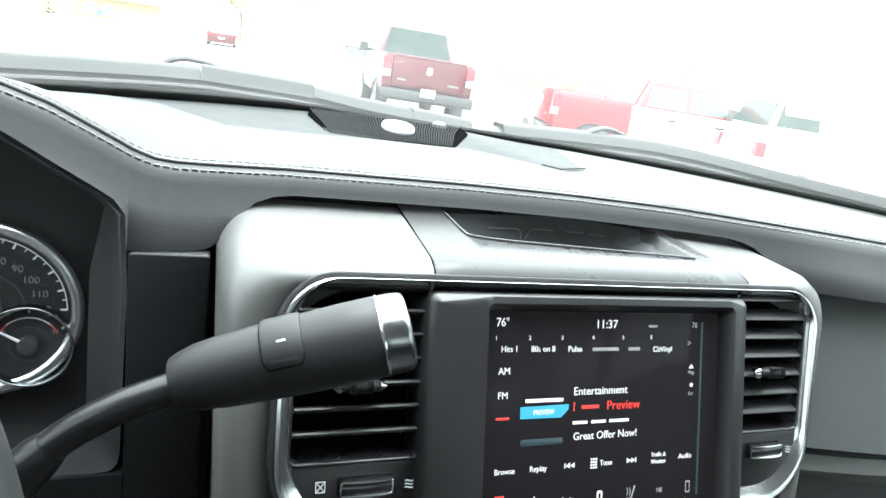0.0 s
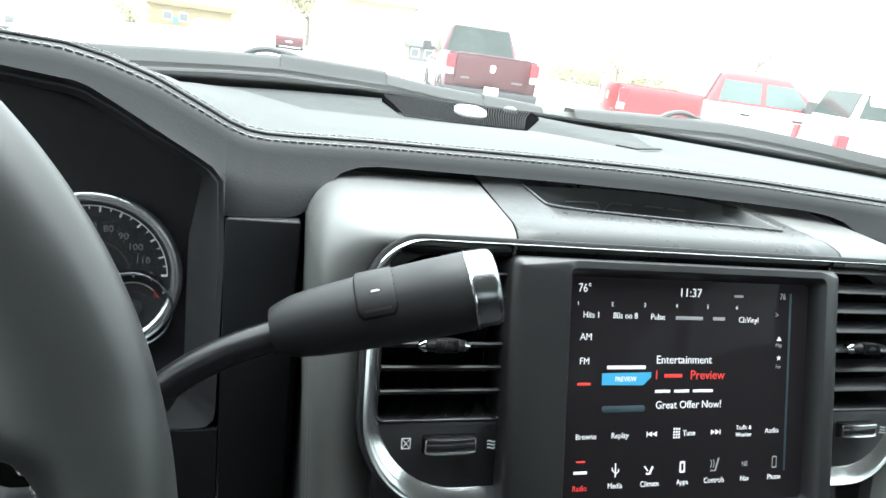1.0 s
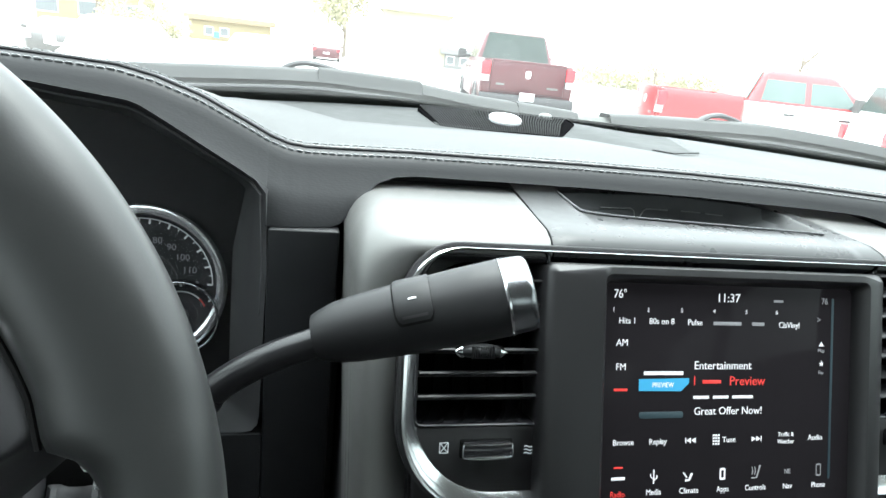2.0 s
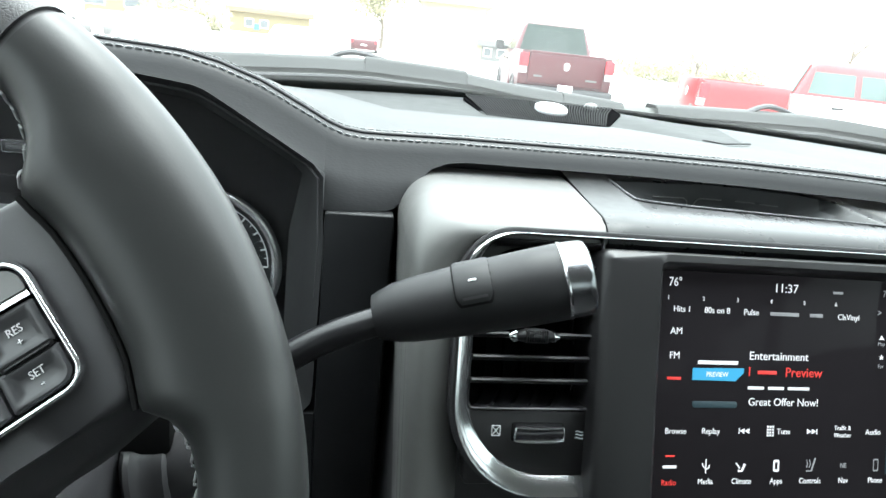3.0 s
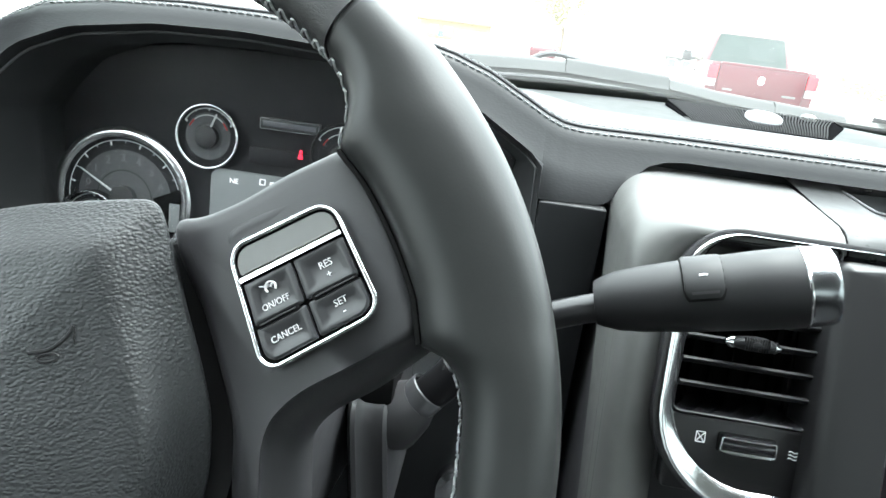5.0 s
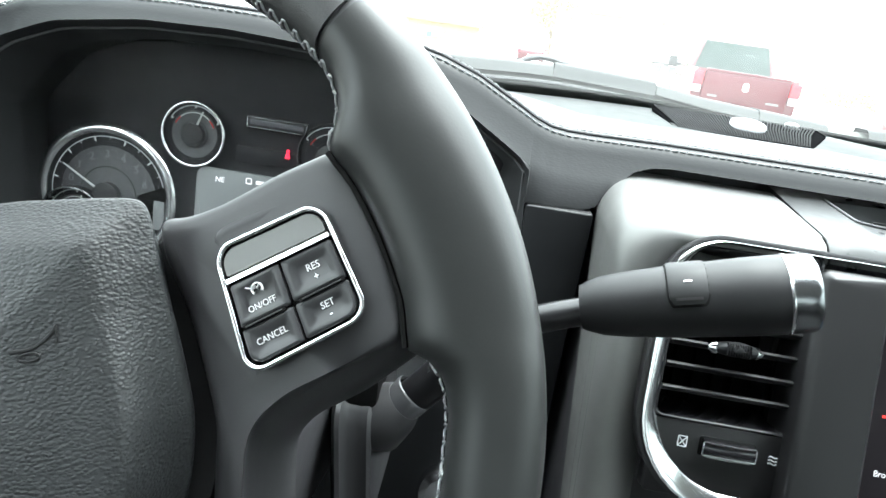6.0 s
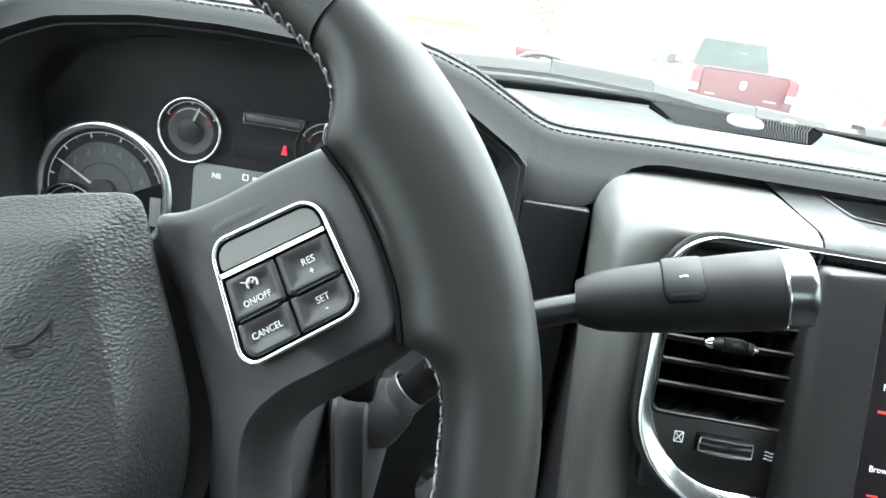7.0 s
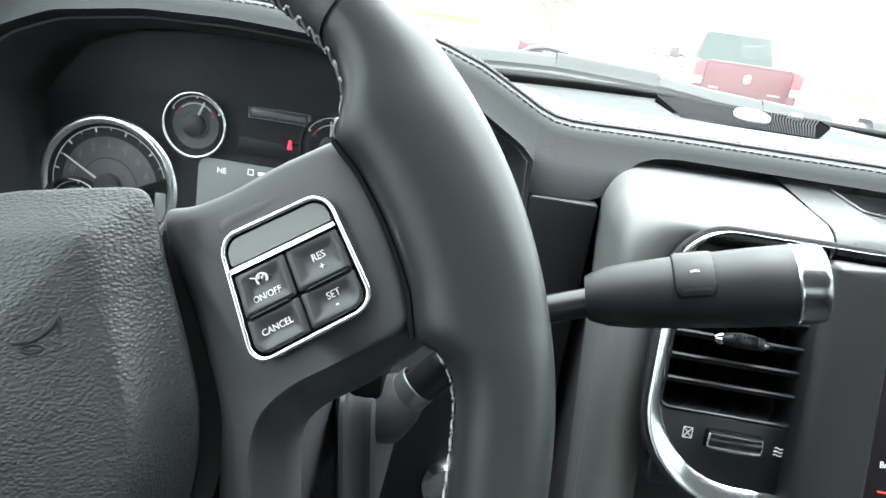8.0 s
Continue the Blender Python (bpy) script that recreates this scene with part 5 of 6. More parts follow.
warp(bm, lambda c: Vector((c.x + (1.372 - c.z) * 0.10, c.y, c.z)))
col_part("housing_gap", bm, M_SLOT)
boot = [(-0.3660, -0.004, 1.343), (-0.3590, -0.010, 1.349), (-0.3520, -0.0160, 1.3545), (-0.3440, -0.0185, 1.3645), (-0.3390, -0.0192, 1.3705)]
col_part("lever_boot", tube(boot, [0.0165, 0.0190, 0.0196, 0.0160, 0.0122], 28), M_DARK, "moulded black lever socket")
bm = brick(-0.420, -0.3530, -0.030, 0.06, 1.368, 1.402, bev=0.003)
col_part("upper_cover", bm, M_SLOT, "dark upper half of the column")
solo("ignition_knob", tube([(-0.304, 0.100, 1.224), (-0.304, 0.085, 1.229), (-0.304, 0.079, 1.231), (-0.304, 0.078, 1.231)], [0.024, 0.024, 0.022, 0.017], 30), M_BRUSH, "round silver ignition surround on the knee panel", "ignition")

# ---------------------------------------------------------------- cab shell and glass
solo("floor", brick(-0.86, 0.86, -1.95, 0.25, 0.72, 0.76), M_TRIM, "dark carpeted cab floor", "floor", "structure")
for sx in (-1, 1):
    bm = brick(sx * 0.93, sx * 0.86, -1.95, 0.62, 0.74, 1.44)
    brick(sx * 0.92, sx * 0.85, -0.98, -0.90, 1.44, 1.90, bm)
    brick(sx * 0.92, sx * 0.85, -1.95, -1.80, 1.44, 1.90, bm)
    solo("wall_driver" if sx < 0 else "wall_passenger", bm, M_TRIM, "dark door panels below the side windows", "wall", "structure")
    a, b = Vector((sx * 0.84, 0.30, 1.44)), Vector((sx * 0.70, -0.28, 1.90))
    rows = [[p + Vector(o) for o in ((-0.035, -0.03, 0), (0.035, -0.03, 0), (0.03, 0.05, 0), (-0.03, 0.05, 0))] for p in (a + (a - b) * 0.06, a, b)]
    solo("trim", skin(rows, close_u=True, cap=True), M_TRIM, "dark windshield pillar trim", "pillar", "structure")
    for nm, y0, y1, gm in (("window_2", -0.90, 0.28, M_DOORGLASS if sx < 0 else M_SIDEGLASS), ("window_3", -1.80, -0.98, M_PRIVACY)):
        pane = solo(nm, skin([[(sx * 0.885, y0, z), (sx * 0.885, y1, z)] if sx > 0 else [(sx * 0.885, y1, z), (sx * 0.885, y0, z)] for z in (1.90, 1.44)]), gm, "tinted side window glass", "window", "structure", recalc=False)
        pane.visible_shadow = False
pane = solo("window_4", skin([[(0.62, -1.985, z), (-0.62, -1.985, z)] for z in (1.80, 1.42)]), M_PRIVACY, "dark rear window glass", "window", "structure", recalc=False)
pane.visible_shadow = False
solo("ceiling", brick(-0.90, 0.90, -1.95, -0.26, 1.90, 1.95), M_SHELL, "pale grey cloth headliner", "ceiling", "structure")
bm = brick(-0.90, 0.90, -2.02, -1.95, 0.74, 1.42)
brick(-0.90, 0.90, -2.02, -1.95, 1.80, 1.95, bm)
brick(-0.90, -0.62, -2.02, -1.95, 1.42, 1.80, bm)
brick(0.62, 0.90, -2.02, -1.95, 1.42, 1.80, bm)
solo("wall_rear", bm, M_TRIM, "dark cab rear wall with a window", "wall", "structure")
solo("wall_front", brick(-0.90, 0.90, 0.25, 0.64, 0.74, 1.10), M_TRIM, "dark wall ahead of the footwell", "wall", "structure")


def glass_foot(x):
    return Vector((x, base_y(x) + 0.030, 1.503 - 0.03 * x * x))


def glass_head(x):
    return Vector((x * 0.86, -0.22 - 0.10 * x * x, 1.92))


xs = span(-0.84, 0.84, 30)
ws = solo("window_1", skin([[glass_foot(x).lerp(glass_head(x), f) for x in xs] for f in span(-0.02, 1.0, 10)]), M_GLASS, "clear sloping windshield", "windshield", "structure", recalc=False)
ws.visible_shadow = False


def band_top(x):
    return float(np.interp(x, (-0.86, -0.16, 0.04, 0.86), (0.036, 0.034, 0.010, 0.014)))


band = [[glass_foot(x).lerp(glass_head(x), f * band_top(x) if f > 0 else f) + Vector((0, 0.004, 0.002)) for x in xs] for f in (-0.02, 0.0, 0.33, 0.66, 1.0)]
solo("trim_band", skin(band), M_FRIT, "black ceramic band along the windshield's foot", "trim", "structure")
# cowl panel outside, stepped
COWL_X = (-0.86, -0.55, -0.415, -0.298, -0.242, -0.095, -0.011, 0.157, 0.249, 0.417, 0.50, 0.6, 0.86)
COWL_Z = (1.520, 1.530, 1.535, 1.540, 1.541, 1.534, 1.524, 1.514, 1.520, 1.529, 1.526, 1.516, 1.498)
cowl_rows = []
for dy, dz in ((0.050, -0.034), (0.062, -0.022), (0.075, -0.012), (0.090, -0.006), (0.16, -0.010), (0.30, -0.02), (0.42, -0.05)):
    cowl_rows.append([(x, base_y(x) + dy, float(np.interp(x, COWL_X, COWL_Z)) + dz) for x in span(-0.86, 0.86, 60)])
cowl = thing("cowl_panel", pose(0, base_y(0) + 0.09, 1.53), "weathered grey plastic cowl below the windshield", "cowl")
COWL_INV = cowl.matrix_world.inverted()
part("cowl_base", warp(skin(cowl_rows), lambda c: COWL_INV @ c), M_WELL, cowl, "dark wiper well")
for x0, x1, up, lo in ((-0.80, -0.245, 0.0, -0.015), (-0.244, -0.093, 0.0035, -0.015), (-0.092, 0.060, 0.0, -0.013), (0.061, 0.155, 0.0010, -0.012), (0.205, 0.80, 0.0, -0.014)):
    seg = []
    for dy, dz in ((0.060, lo), (0.066, lo * 0.6), (0.071, up - 0.003), (0.075, up), (0.110, up), (0.112, -0.01)):
        seg.append([(x, base_y(x) + dy, float(np.interp(x, COWL_X, COWL_Z)) + dz) for x in span(x0, x1, 12)])
    part("cowl_strip", warp(skin(seg), lambda c: COWL_INV @ c), M_COWL, cowl, "raised strip of the cowl")


def wiper(x0, x1, y_off, label):
    w = thing("wiper", pose(x0, base_y(x0) + 0.08, 1.53), label, "wiper", "wipers")
    inv = w.matrix_world.inverted()

    def cz(x):
        return float(np.interp(x, COWL_X, COWL_Z))
    bm = tube([(x, base_y(x) + 0.056 + y_off, cz(x) - 0.024) for x in span(x0, x1, 16)], 0.0045, 8, flat=0.7)
    bm.transform(inv)
    part("blade", bm, M_RUBBER, w)
    xm = (x0 + x1) / 2
    bm = tube(smooth_curve([(xm - 0.045, base_y(xm) + 0.10, cz(xm) - 0.008), (xm - 0.02, base_y(xm) + 0.10, cz(xm) + 0.005), (xm + 0.01, base_y(xm) + 0.105, cz(xm) + 0.006), (xm + 0.07, base_y(xm) + 0.12, cz(xm) - 0.008)], 5), 0.0075, 8, flat=0.55)
    bm.transform(inv)
    part("arm", bm, M_RUBBER, w)


wiper(-0.53, 0.02, 0.0, "black wiper resting at the windshield's foot")
wiper(0.15, 0.60, 0.0, "black wiper resting at the windshield's foot")

# ---------------------------------------------------------------- outside: the lot
GROUND = 0.02
M_LOT = mat("pale_worn_concrete", (0.42, 0.41, 0.39), 0.85, vary=0.16, vscale=1.5, bump=0.2, bscale=40)
M_MAROON = mat("maroon_car_paint", (0.060, 0.0035, 0.007), 0.34, metal=0.1, vary=0.05, vscale=4, coat=0.25)
M_REDPAINT = mat("bright_red_car_paint", (0.30, 0.008, 0.012), 0.36, vary=0.05, vscale=4, coat=0.25)
M_WHITEPAINT = mat("white_car_paint", (0.80, 0.80, 0.79), 0.28, vary=0.03, vscale=4, coat=0.5)
M_GREYPAINT = mat("dark_grey_car_paint", (0.06, 0.056, 0.052), 0.35, vary=0.05, vscale=4, coat=0.3)
M_TINT = mat("tinted_car_glass", (0.034, 0.046, 0.041), 0.10, vary=0.25, vscale=2.5, spec=0.15)
M_CARGLASS = mat("green_grey_car_glass", (0.085, 0.115, 0.108), 0.12, vary=0.2, vscale=2.0, spec=0.2)
M_SKYGLASS = mat("pale_sloping_car_glass", (0.10, 0.12, 0.12), 0.1, vary=0.1)
M_SHED = mat("grey_shed_cladding", (0.17, 0.17, 0.165), 0.8, vary=0.1, vscale=3)
M_LAMP = mat("red_lamp_lens", (0.60, 0.02, 0.03), 0.15, vary=0.1, vscale=30)
M_CLEAR = mat("clear_lamp_lens", (0.38, 0.34, 0.34), 0.15, vary=0.1, vscale=30)
M_TYRE = mat("dusty_tyre_rubber", (0.06, 0.06, 0.058), 0.8, vary=0.2)
M_BEIGE = mat("beige_render", (0.25, 0.205, 0.115), 0.85, vary=0.08, vscale=2)
M_PALE = mat("pale_tan_render", (0.36, 0.325, 0.225), 0.85, vary=0.2, vscale=0.6)
M_FASCIA = mat("brown_fascia", (0.24, 0.18, 0.11), 0.8, vary=0.1, vscale=3)
M_PANE = mat("sky_lit_window_pane", (0.13, 0.14, 0.145), 0.1, vary=0.1)
M_SIGN = mat("blue_sign", (0.08, 0.25, 0.60), 0.5, vary=0.05)
M_BARK = mat("grey_bark", (0.16, 0.13, 0.10), 0.9, vary=0.2, vscale=20)
M_LEAF = mat("yellow_autumn_leaves", (0.36, 0.335, 0.205), 0.8, vary=0.35, vscale=3)
M_POLE = mat("white_painted_steel", (0.78, 0.78, 0.76), 0.5, vary=0.05)

bm = bmesh.new()
edge = [-600, -200, -80, -40, -20, -8, 0, 8, 20, 40, 80, 200, 600]
skin([[(x, y, GROUND) for x in edge] for y in [-600, -200, -60, -20, -5, 5, 15, 30, 60, 120, 250, 600, 2500]], bm=bm)
solo("ground", bm, M_LOT, "pale concrete parking lot", "ground", "structure")


def quad(pts, push, bm=None):
    """A thin pane over four corners, pushed out along its normal."""
    p = [Vector(q) for q in pts]
    n = (p[1] - p[0]).cross(p[3] - p[0]).normalized() * push
    return skin([[q - n for q in p], [q + n for q in p]], close_u=True, cap=True, bm=bm)


def wheel_part(parent, x, y, r, w):
    c = Vector((x, y, r))
    s = 1 if x > 0 else -1
    ring = []
    for rr, dx in ((r * 0.62, -w / 2), (r * 0.95, -w / 2), (r, -w * 0.35), (r, w * 0.35), (r * 0.95, w / 2), (r * 0.62, w / 2)):
        ring.append([c + Vector((dx, rr * math.cos(a), rr * math.sin(a))) for a in (2 * math.pi * k / 24 for k in range(24))])
    ty = part("tyre", skin(ring, close_u=True, close_v=True), M_TYRE, parent)
    hub = [[c + Vector((s * dx, rr * math.cos(a), rr * math.sin(a))) for a in (2 * math.pi * k / 24 for k in range(24))] for rr, dx in ((r * 0.62, w * 0.4), (r * 0.55, w * 0.45), (r * 0.2, w * 0.3), (0.01, w * 0.34))]
    part("rim", skin(hub, close_u=True), M_BRUSH, ty)


def pickup(m, paint, label, up=0.0, lower=None, group="", long=0.0, tall=0.0, glass=None):
    """Crew-cab pickup, tail at y = 0, heading along +y, on the ground at z = 0."""
    t = thing("pickup_truck", m, label, "pickup truck", group)
    u = up
    W, G = 0.985, 1.43 + u
    # bed: outer shell with an open top
    def bed_loop(ins, z, y0=0.03, y1=1.93 + long):
        return at_z(rrect(-W + ins, W - ins, y0 + ins * 0.4, y1 - ins * 0.2, 0.05, 4), z)
    rows = [bed_loop(0.06, 0.60 + u), bed_loop(0.01, 0.72 + u), bed_loop(0.0, 1.05 + u), bed_loop(0.015, 1.30 + u), bed_loop(0.03, G - 0.02), bed_loop(0.05, G), bed_loop(0.11, G), bed_loop(0.12, G - 0.03), bed_loop(0.16, 0.95 + u)]
    part("bed", skin(rows, close_u=True, cap=True), paint, t)
    gate = part("tailgate", plate(-0.78, 0.78, 0.80 + u, G + 0.01, 0.0, 0.06, 0.03, 0.015, m=pose(0, 0.03, 0, 90, 0, 0)), paint, t)
    part("tailgate_lip", brick(-0.77, 0.77, -0.045, 0.02, G - 0.035, G + 0.02, bev=0.012), paint, gate)
    part("emblem", plate(-0.06, 0.06, 1.10 + u, 1.26 + u, 0.055, 0.075, 0.05, 0.008, m=pose(0, 0.03, 0, 90, 0, 0)), M_CHROME, gate)
    part("nameplate", plate(0.42, 0.66, 0.93 + u, 0.97 + u, 0.055, 0.066, 0.008, 0.003, m=pose(0, 0.03, 0, 90, 0, 0)), M_BLANK, gate)
    part("nameplate", plate(-0.66, -0.48, 0.93 + u, 0.97 + u, 0.055, 0.066, 0.008, 0.003, m=pose(0, 0.03, 0, 90, 0, 0)), M_BLANK, gate)
    for s in (-1, 1):
        lamp = part("tail_lamp", brick(min(s * 0.80, s * 0.99), max(s * 0.80, s * 0.99), -0.02, 0.14, 1.12 + u, 1.38 + u, bev=0.02), M_LAMP, t)
        part("reverse_lens", brick(min(s * 0.81, s * 0.985), max(s * 0.81, s * 0.985), -0.024, 0.10, 0.98 + u, 1.115 + u, bev=0.012), M_CLEAR, lamp)
    bump = part("rear_bumper", skin([[(x, y, z + u) for x in (-1.0, -0.96, -0.5, 0.5, 0.96, 1.0)] for y, z in ((0.10, 0.50), (-0.10, 0.52), (-0.16, 0.58), (-0.16, 0.70), (-0.12, 0.75), (0.08, 0.76))]), M_DARK, t)
    part("number_plate", brick(-0.155, 0.155, -0.185, -0.165, 0.66 + u, 0.82 + u, bev=0.004), M_WHITEPAINT, bump)
    # cab below the belt, bonnet
    cab_rows = [at_z(rrect(-W, W, 1.97 + long, 4.25 + long, 0.06, 4), z) for z in (0.55 + u, 1.05 + u)] + [at_z(rrect(-W + i, W - i, 1.97 + long + i * 0.3, 4.25 + long, 0.06, 4), z) for i, z in ((0.02, 1.25 + u), (0.05, 1.36 + u))]
    part("cab_lower", skin(cab_rows, close_u=True, cap=True), lower or paint, t)
    bon = [at_z(rrect(-W + i, W - i, 4.2 + long, 5.75 + long - i, 0.12, 4), z) for i, z in ((0.03, 0.55 + u), (0.0, 0.9 + u), (0.03, 1.15 + u), (0.12, 1.25 + u))]
    part("bonnet", skin(bon, close_u=True, cap=True), paint, t)
    lo, hi = rrect(-0.93, 0.93, 2.00 + long, 4.30 + long, 0.08, 4), rrect(-0.70, 0.70, 2.28 + long, 3.55 + long, 0.12, 4)
    cabin = [at_z(lo, 1.35 + u), [(a[0] * 0.2 + b[0] * 0.8, a[1] * 0.2 + b[1] * 0.8, 1.80 + u + tall * 0.85) for a, b in zip(lo, hi)], at_z(hi, 1.885 + u + tall), at_z(inset(hi, 0.08), 1.92 + u + tall)]
    roof = part("cabin", skin(cabin, close_u=True, cap=True), paint, t)

    def face(x, z, back=True):
        f = (z - 1.35) / 0.54
        return (x, 1.975 + long + 0.28 * f, 1.35 + u + f * (0.54 + tall))
    part("rear_window", quad([face(-0.80, 1.40), face(0.80, 1.40), face(0.66, 1.865), face(-0.66, 1.865)], 0.008), glass or M_TINT, roof)
    for s in (-1, 1):
        for y0, y1 in ((2.22, 3.02), (3.12, 3.98)):
            q = []
            for y, z in ((y0, 1.40), (y1, 1.40), (y1 - (0.35 if y1 > 3.5 else 0.0), 1.80), (y0 + (0.10 if y0 < 2.5 else 0), 1.80)):
                y += long
                f = (z - 1.35) / 0.535
                q.append((s * (0.93 - 0.23 * f), y, 1.35 + u + f * (0.535 + tall)))
            part("side_window", quad(q, 0.008), glass or M_TINT, roof)
        for y in (2.95, 3.95):
            part("door_handle", brick(min(s * 0.985, s * 1.01), max(s * 0.985, s * 1.01), y + long - 0.30, y + long - 0.10, 1.17 + u, 1.21 + u, bev=0.008), M_PLASTIC, t)
        mir = part("mirror", brick(min(s * 1.03, s * 1.24), max(s * 1.03, s * 1.24), 3.80 + long, 3.92 + long, 1.36 + u, 1.60 + u, bev=0.03), M_TYRE, t)
        part("mirror_arm", brick(min(s * 0.92, s * 1.05), max(s * 0.92, s * 1.05), 3.82 + long, 3.89 + long, 1.40 + u, 1.46 + u, bev=0.01), M_PLASTIC, mir)
        for y in (1.05 + long * 0.5, 4.85 + long):
            wheel_part(t, s * 0.86, y, 0.41, 0.28)
            arch = []
            for rr, dx in ((0.44, 0.0), (0.44, 0.02), (0.50, 0.02), (0.50, 0.0)):
                arch.append([(s * (W + dx - 0.005), y + rr * math.cos(a), 0.42 + rr * math.sin(a) + u) for a in span(0.1, math.pi - 0.1, 16)])
            part("wheel_arch", skin(arch), M_DARK, t)
    return t


def saloon(m, paint, label, rear=True, h=1.46, group="", boxy=False, glass=None):
    """Saloon or small utility car, near end at y = 0, heading +y when its tail is nearest."""
    t = thing("car", m, label, "car", group)
    W = 0.91
    k = h / 1.46
    body = [at_z(rrect(-W + i, W - i, j, 4.5 - j, 0.25, 5), z * k) for i, j, z in ((0.06, 0.08, 0.22), (0.01, 0.02, 0.42), (0.0, 0.0, 0.62), (0.02, 0.03, 0.80), (0.06, 0.08, 0.92), (0.12, 0.14, 0.97))]
    part("body", skin(body, close_u=True, cap=True), paint, t)
    back = 0.42 if boxy else 0.0
    lo, hi = rrect(-0.80, 0.80, 0.55 - back, 3.6, 0.15, 5), rrect(-0.56 - back * 0.2, 0.56 + back * 0.2, 1.25 - back * 2.2, 2.75, 0.18, 5)
    gl = glass or (M_TINT if rear else M_SKYGLASS)
    b0, b1 = (0.15, 0.27) if boxy else (0.63, 1.06)
    cab = [at_z(lo, 0.95 * k), [(a[0] * 0.25 + b[0] * 0.75, a[1] * 0.25 + b[1] * 0.75, 1.34 * k) for a, b in zip(lo, hi)], at_z(hi, 1.43 * k), at_z(inset(hi, 0.1), h)]
    roof = part("cabin", skin(cab, close_u=True, cap=True), paint, t)
    part("rear_window" if rear else "windscreen", quad([(-0.66, b0, 1.0 * k), (0.66, b0, 1.0 * k), (0.58, b1, 1.32 * k), (-0.58, b1, 1.32 * k)], 0.012), gl, roof)
    for s in (-1, 1):
        if boxy:
            q = [(s * 0.785, 0.24, 1.02 * k), (s * 0.785, 1.0, 1.02 * k), (s * 0.665, 1.0, 1.31 * k), (s * 0.665, 0.34, 1.31 * k)]
        else:
            q = [(s * 0.775, 0.95, 1.02 * k), (s * 0.775, 3.2, 1.02 * k), (s * 0.64, 2.7, 1.31 * k), (s * 0.64, 1.35, 1.31 * k)]
        part("side_window", quad(q, 0.012), gl, roof)
        part("tail_lamp" if rear else "headlamp", brick(min(s * 0.70, s * 0.90), max(s * 0.70, s * 0.90), -0.03, 0.14, (0.61 if boxy else 0.70) * k, (0.80 if boxy else 0.93) * k, bev=0.02), M_LAMP if rear else M_CLEAR, t)
        part("mirror", brick(min(s * 0.90, s * 1.06), max(s * 0.90, s * 1.06), 1.1 if not rear else 2.9, 1.22 if not rear else 3.02, 0.98 * k, 1.12 * k, bev=0.03), paint, t)
        for y in (0.85, 3.65):
            wheel_part(t, s * 0.82, y, 0.32, 0.2)
    part("number_plate", brick(-0.2, 0.2, -0.012, 0.01, 0.50 * k, 0.62 * k), M_WHITEPAINT, t)
    return t


def place(az, dist, heading):
    """Stand a vehicle by compass angle and distance from the driver, heading in degrees right of ahead."""
    a = radians(az)
    return pose(-0.27 + dist * math.sin(a), -0.32 + dist * math.cos(a), GROUND, 0, 0, -heading)


pickup(place(19.0, 14.2, 9.0), M_MAROON, "maroon crew-cab pickup parked tail towards the camera", 0.06, tall=0.16)
pickup(place(28.9, 14.0, 106.0), M_REDPAINT, "bright red crew-cab pickup with white lower doors", -0.1, lower=M_WHITEPAINT, long=-0.38, tall=0.05, glass=M_CARGLASS)
saloon(place(44.6, 13.3, 110.0), M_WHITEPAINT, "tall white wagon with green-grey windows and red tail lamps", True, 1.93, boxy=True)
saloon(place(-13.6, 10.8, -12.0), M_WHITEPAINT, "white car facing the camera", False, 1.50, "white parked cars")
saloon(place(-3.6, 16.5, -2.0), M_WHITEPAINT, "white car facing the camera", False, 1.42, "white parked cars")
saloon(place(8.4, 17.5, 10.0), M_WHITEPAINT, "white car facing the camera", False, 1.38, "white parked cars")
saloon(place(-17.6, 24, -14.0), M_GREYPAINT, "dark grey car beyond the white cars", False, 1.22)
saloon(place(2.0, 46, 3.0), M_MAROON, "dark red car far across the lot", True, 1.30)


def house(az, dist, w, d, h, wall, label, windows, fascia=True, turn=0.0):
    b = thing("building", place(az, dist, az + turn), label, "building")
    part("wall", brick(-w / 2, w / 2, 0, d, 0, h), wall, b)
    part("roof", brick(-w / 2 - 0.4, w / 2 + 0.4, -0.5, d + 0.4, h, h + 0.5, bev=0.05), M_FASCIA if fascia else wall, b)
    for x0, x1, z0, z1 in windows:
        win = part("window", brick(x0 - 0.08, x1 + 0.08, -0.06, 0.02, z0 - 0.08, z1 + 0.08), M_POLE, b)
        part("pane", brick(x0, x1, -0.075, -0.03, z0, z1), M_PANE, win)
    return b


b = house(-5.6, 70, 7.6, 9, 1.8, M_BEIGE, "low beige building with a brown roof edge", ((-2.3, -1.6, 0.55, 1.2), (-0.9, -0.2, 0.55, 1.2)))
part("sign", brick(-1.5, -1.0, -0.10, -0.01, 0.3, 0.8), M_SIGN, b)
house(-15.5, 85, 10, 9, 4.8, M_BEIGE, "tan low building across the road", ((-5, -3, 1, 2.4), (-1, 1, 1, 2.4), (3, 5, 1, 2.4)), False)
house(9.2, 60, 5.8, 6, 4.3, M_PALE, "tall tan building with plain walls", (), False)
house(12.9, 60, 2.3, 4, 1.2, M_SHED, "small grey low shed", ((-0.9, -0.3, 0.4, 1.0), (0.3, 0.9, 0.4, 1.0)), False)

pl = thing("light_pole", place(5.4, 34, 0), "white painted steel light pole", "light pole")
part("shaft", tube([(0, 0, 0), (0, 0, 0.7), (0, 0, 0.72), (0, 0, 9)], [0.28, 0.28, 0.12, 0.09], 14), M_POLE, pl)
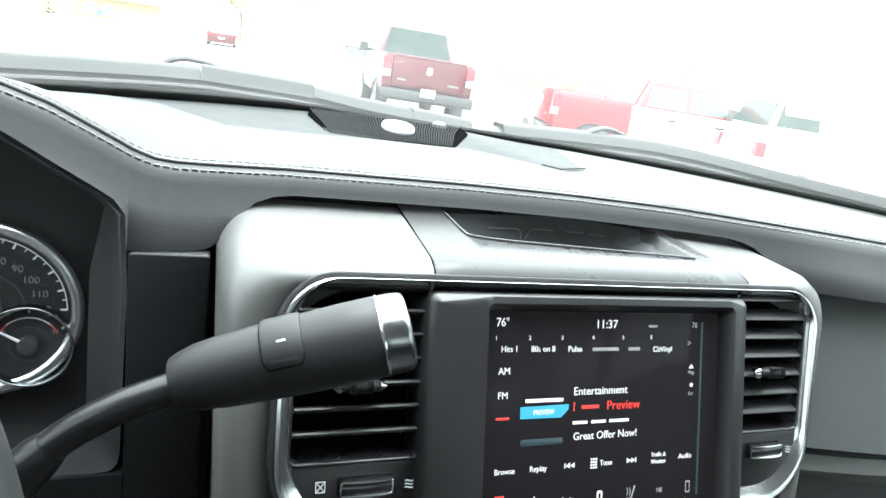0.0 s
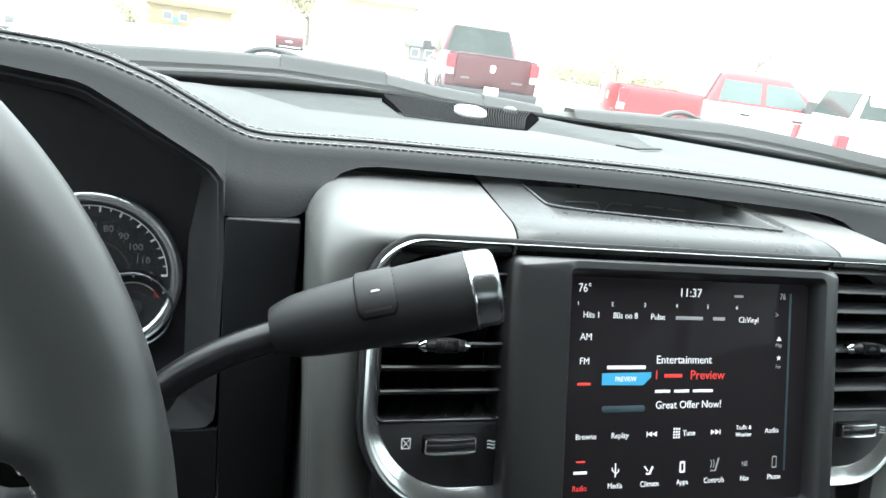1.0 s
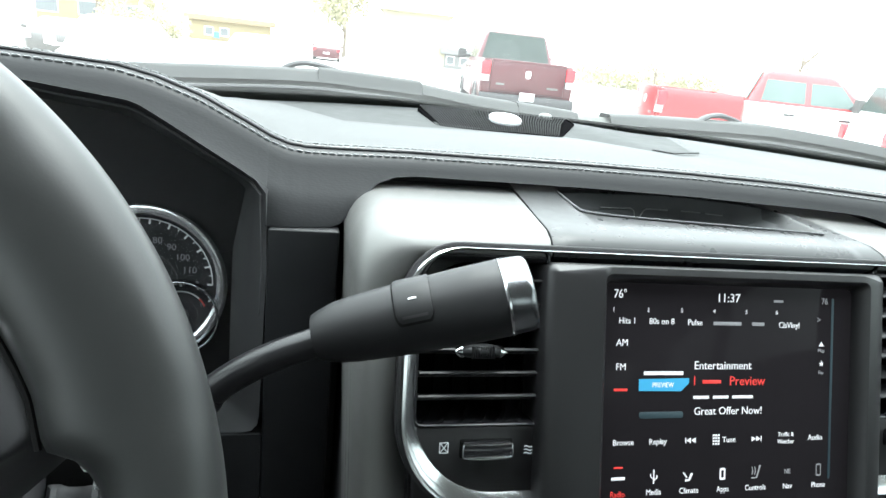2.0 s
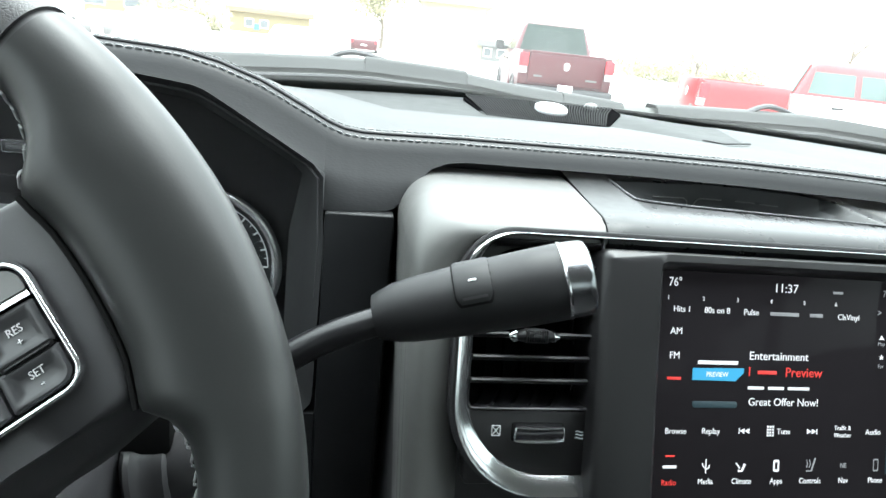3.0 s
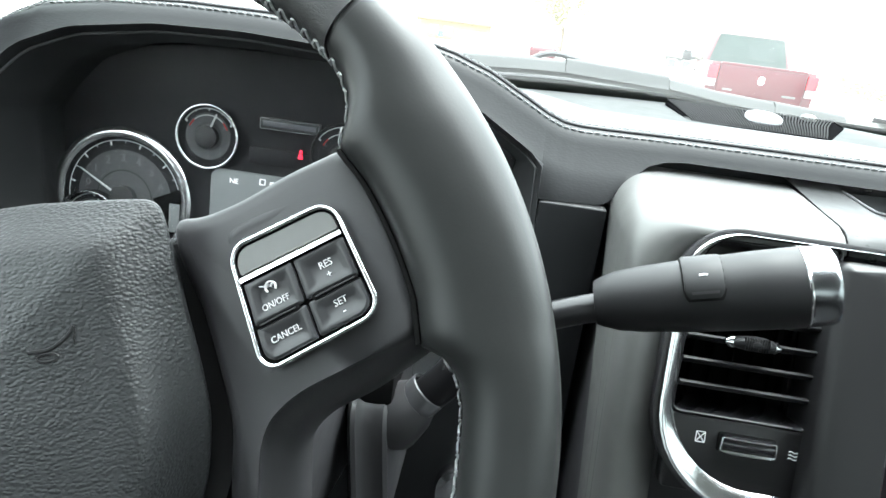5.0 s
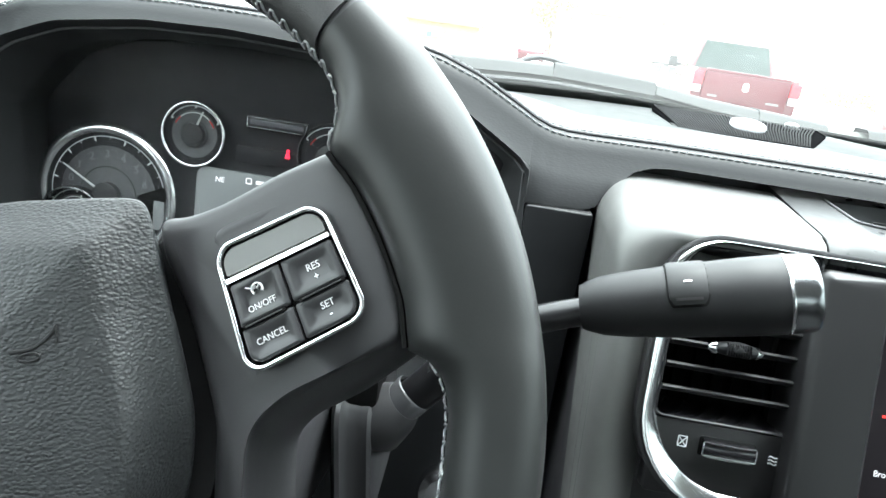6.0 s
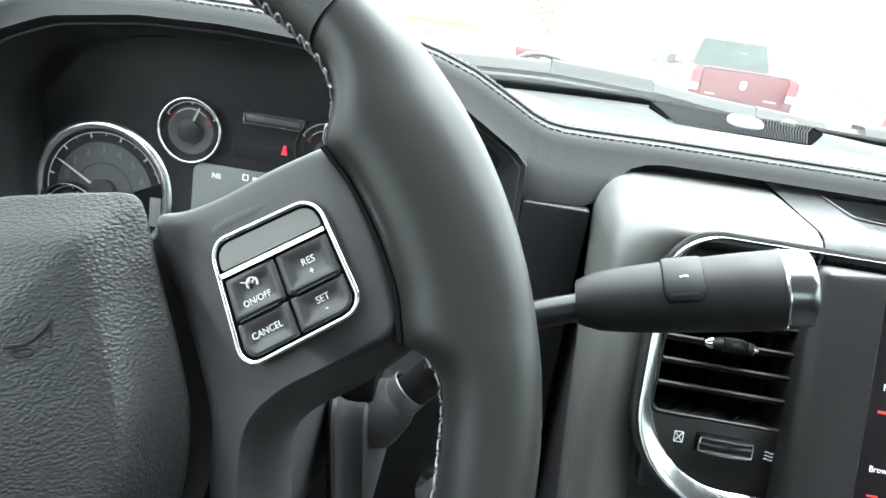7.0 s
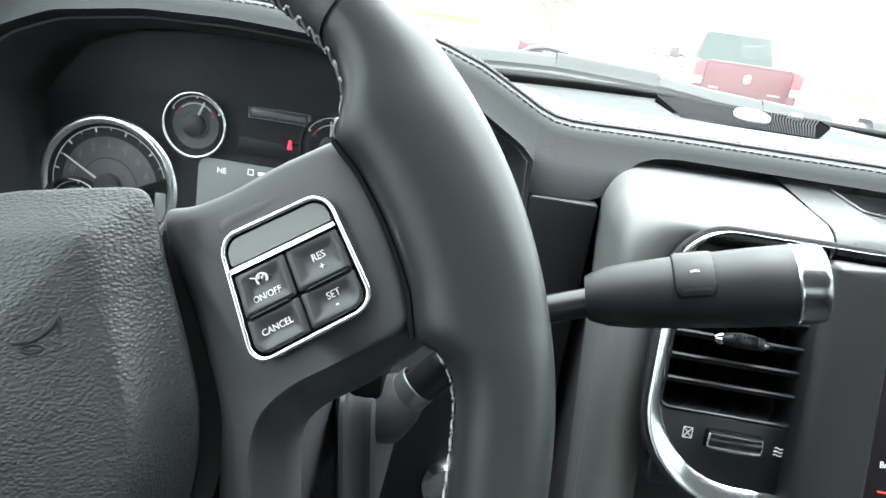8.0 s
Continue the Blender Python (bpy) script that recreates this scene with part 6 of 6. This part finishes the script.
part("lamp_head", brick(-0.2, 0.9, -0.15, 0.15, 8.9, 9.1, bev=0.03), M_POLE, pl)


def leaf_cloud(rng, spots, n, size, bm):
    """Many small bent leaves scattered through clumps."""
    for _ in range(n):
        c, r = spots[rng.randrange(len(spots))]
        v = Vector((rng.gauss(0, 1), rng.gauss(0, 1), rng.gauss(0, 1))).normalized() * r * rng.random() ** 0.4
        p = Vector(c) + v
        a, bq = Vector((rng.uniform(-1, 1), rng.uniform(-1, 1), rng.uniform(-1, 1))).normalized(), Vector((rng.uniform(-1, 1), rng.uniform(-1, 1), rng.uniform(-1, 1))).normalized()
        s = size * rng.uniform(0.6, 1.4)
        vs = [bm.verts.new(p + q) for q in (-a * s, bq * s * 0.5, a * s, -bq * s * 0.5)]
        bm.faces.new(vs)
    return bm


def tree(az, dist, h, spread, leaf, label, seed, bare=False):
    rng = random.Random(seed)
    t = thing("tree", place(az, dist, 0), label, "tree")
    bm = tube([(0, 0, 0), (0.05, 0, h * 0.2), (0.0, 0.05, h * 0.45), (0.1, 0, h * 0.8)], [h * 0.03, h * 0.024, h * 0.018, h * 0.006], 9)
    spots = []
    for k in range(11):
        a, z = rng.uniform(0, 6.28), h * rng.uniform(0.25, 0.7)
        tipp = Vector((spread * math.cos(a) * rng.uniform(0.5, 1), spread * math.sin(a) * rng.uniform(0.5, 1), min(h, z + h * rng.uniform(0.12, 0.35))))
        tube([(0, 0, z), tuple(tipp * 0.5 + Vector((0, 0, z * 0.5))), tuple(tipp)], [h * 0.012, h * 0.008, h * 0.003], 6, bm=bm)
        spots.append((tipp, spread * rng.uniform(0.3, 0.5)))
        for q in range(3):
            e = tipp + Vector((rng.uniform(-1, 1), rng.uniform(-1, 1), rng.uniform(0, 1))) * spread * 0.4
            tube([tuple(tipp * 0.8 + Vector((0, 0, z * 0.2))), tuple(e)], [h * 0.004, h * 0.0015], 4, bm=bm)
    part("trunk", bm, M_BARK, t)
    if not bare:
        part("crown", leaf_cloud(rng, spots, 2200, spread * 0.07, bmesh.new()), leaf, t, smooth=0, recalc=False)
    return t


tree(3.4, 60, 6.2, 2.7, M_LEAF, "tree with thin yellow autumn leaves", 3)
tree(-15.0, 70, 5.5, 2.2, M_LEAF, "tree with thin yellow autumn leaves", 8)
tree(-11.2, 80, 3.2, 1.6, M_LEAF, "small tree with thin autumn leaves", 4)
tree(39.5, 50, 4.6, 1.3, M_LEAF, "bare leafless grey tree beyond the lot", 5, True)
tree(29.2, 55, 3.4, 0.8, M_LEAF, "bare leafless grey tree beyond the lot", 6, True)
rng = random.Random(9)
spots = []
for az in span(23.6, 36.5, 26):
    d = 60 + rng.uniform(-3, 3)
    a = radians(az)
    r = rng.uniform(0.7, 1.5)
    spots.append(((-0.27 + d * math.sin(a), d * math.cos(a), GROUND + r * 0.8), r))
for az in span(-15.5, -9.4, 14):
    a, r = radians(az), rng.uniform(0.7, 1.5)
    spots.append(((-0.27 + 62 * math.sin(a), 62 * math.cos(a), GROUND + r * 0.8), r))
solo("shrubs", leaf_cloud(rng, spots, 20000, 0.12, bmesh.new()), M_LEAF, "rows of thin yellow-green shrubs across the lot", "shrubs", "stuff", smooth=0)
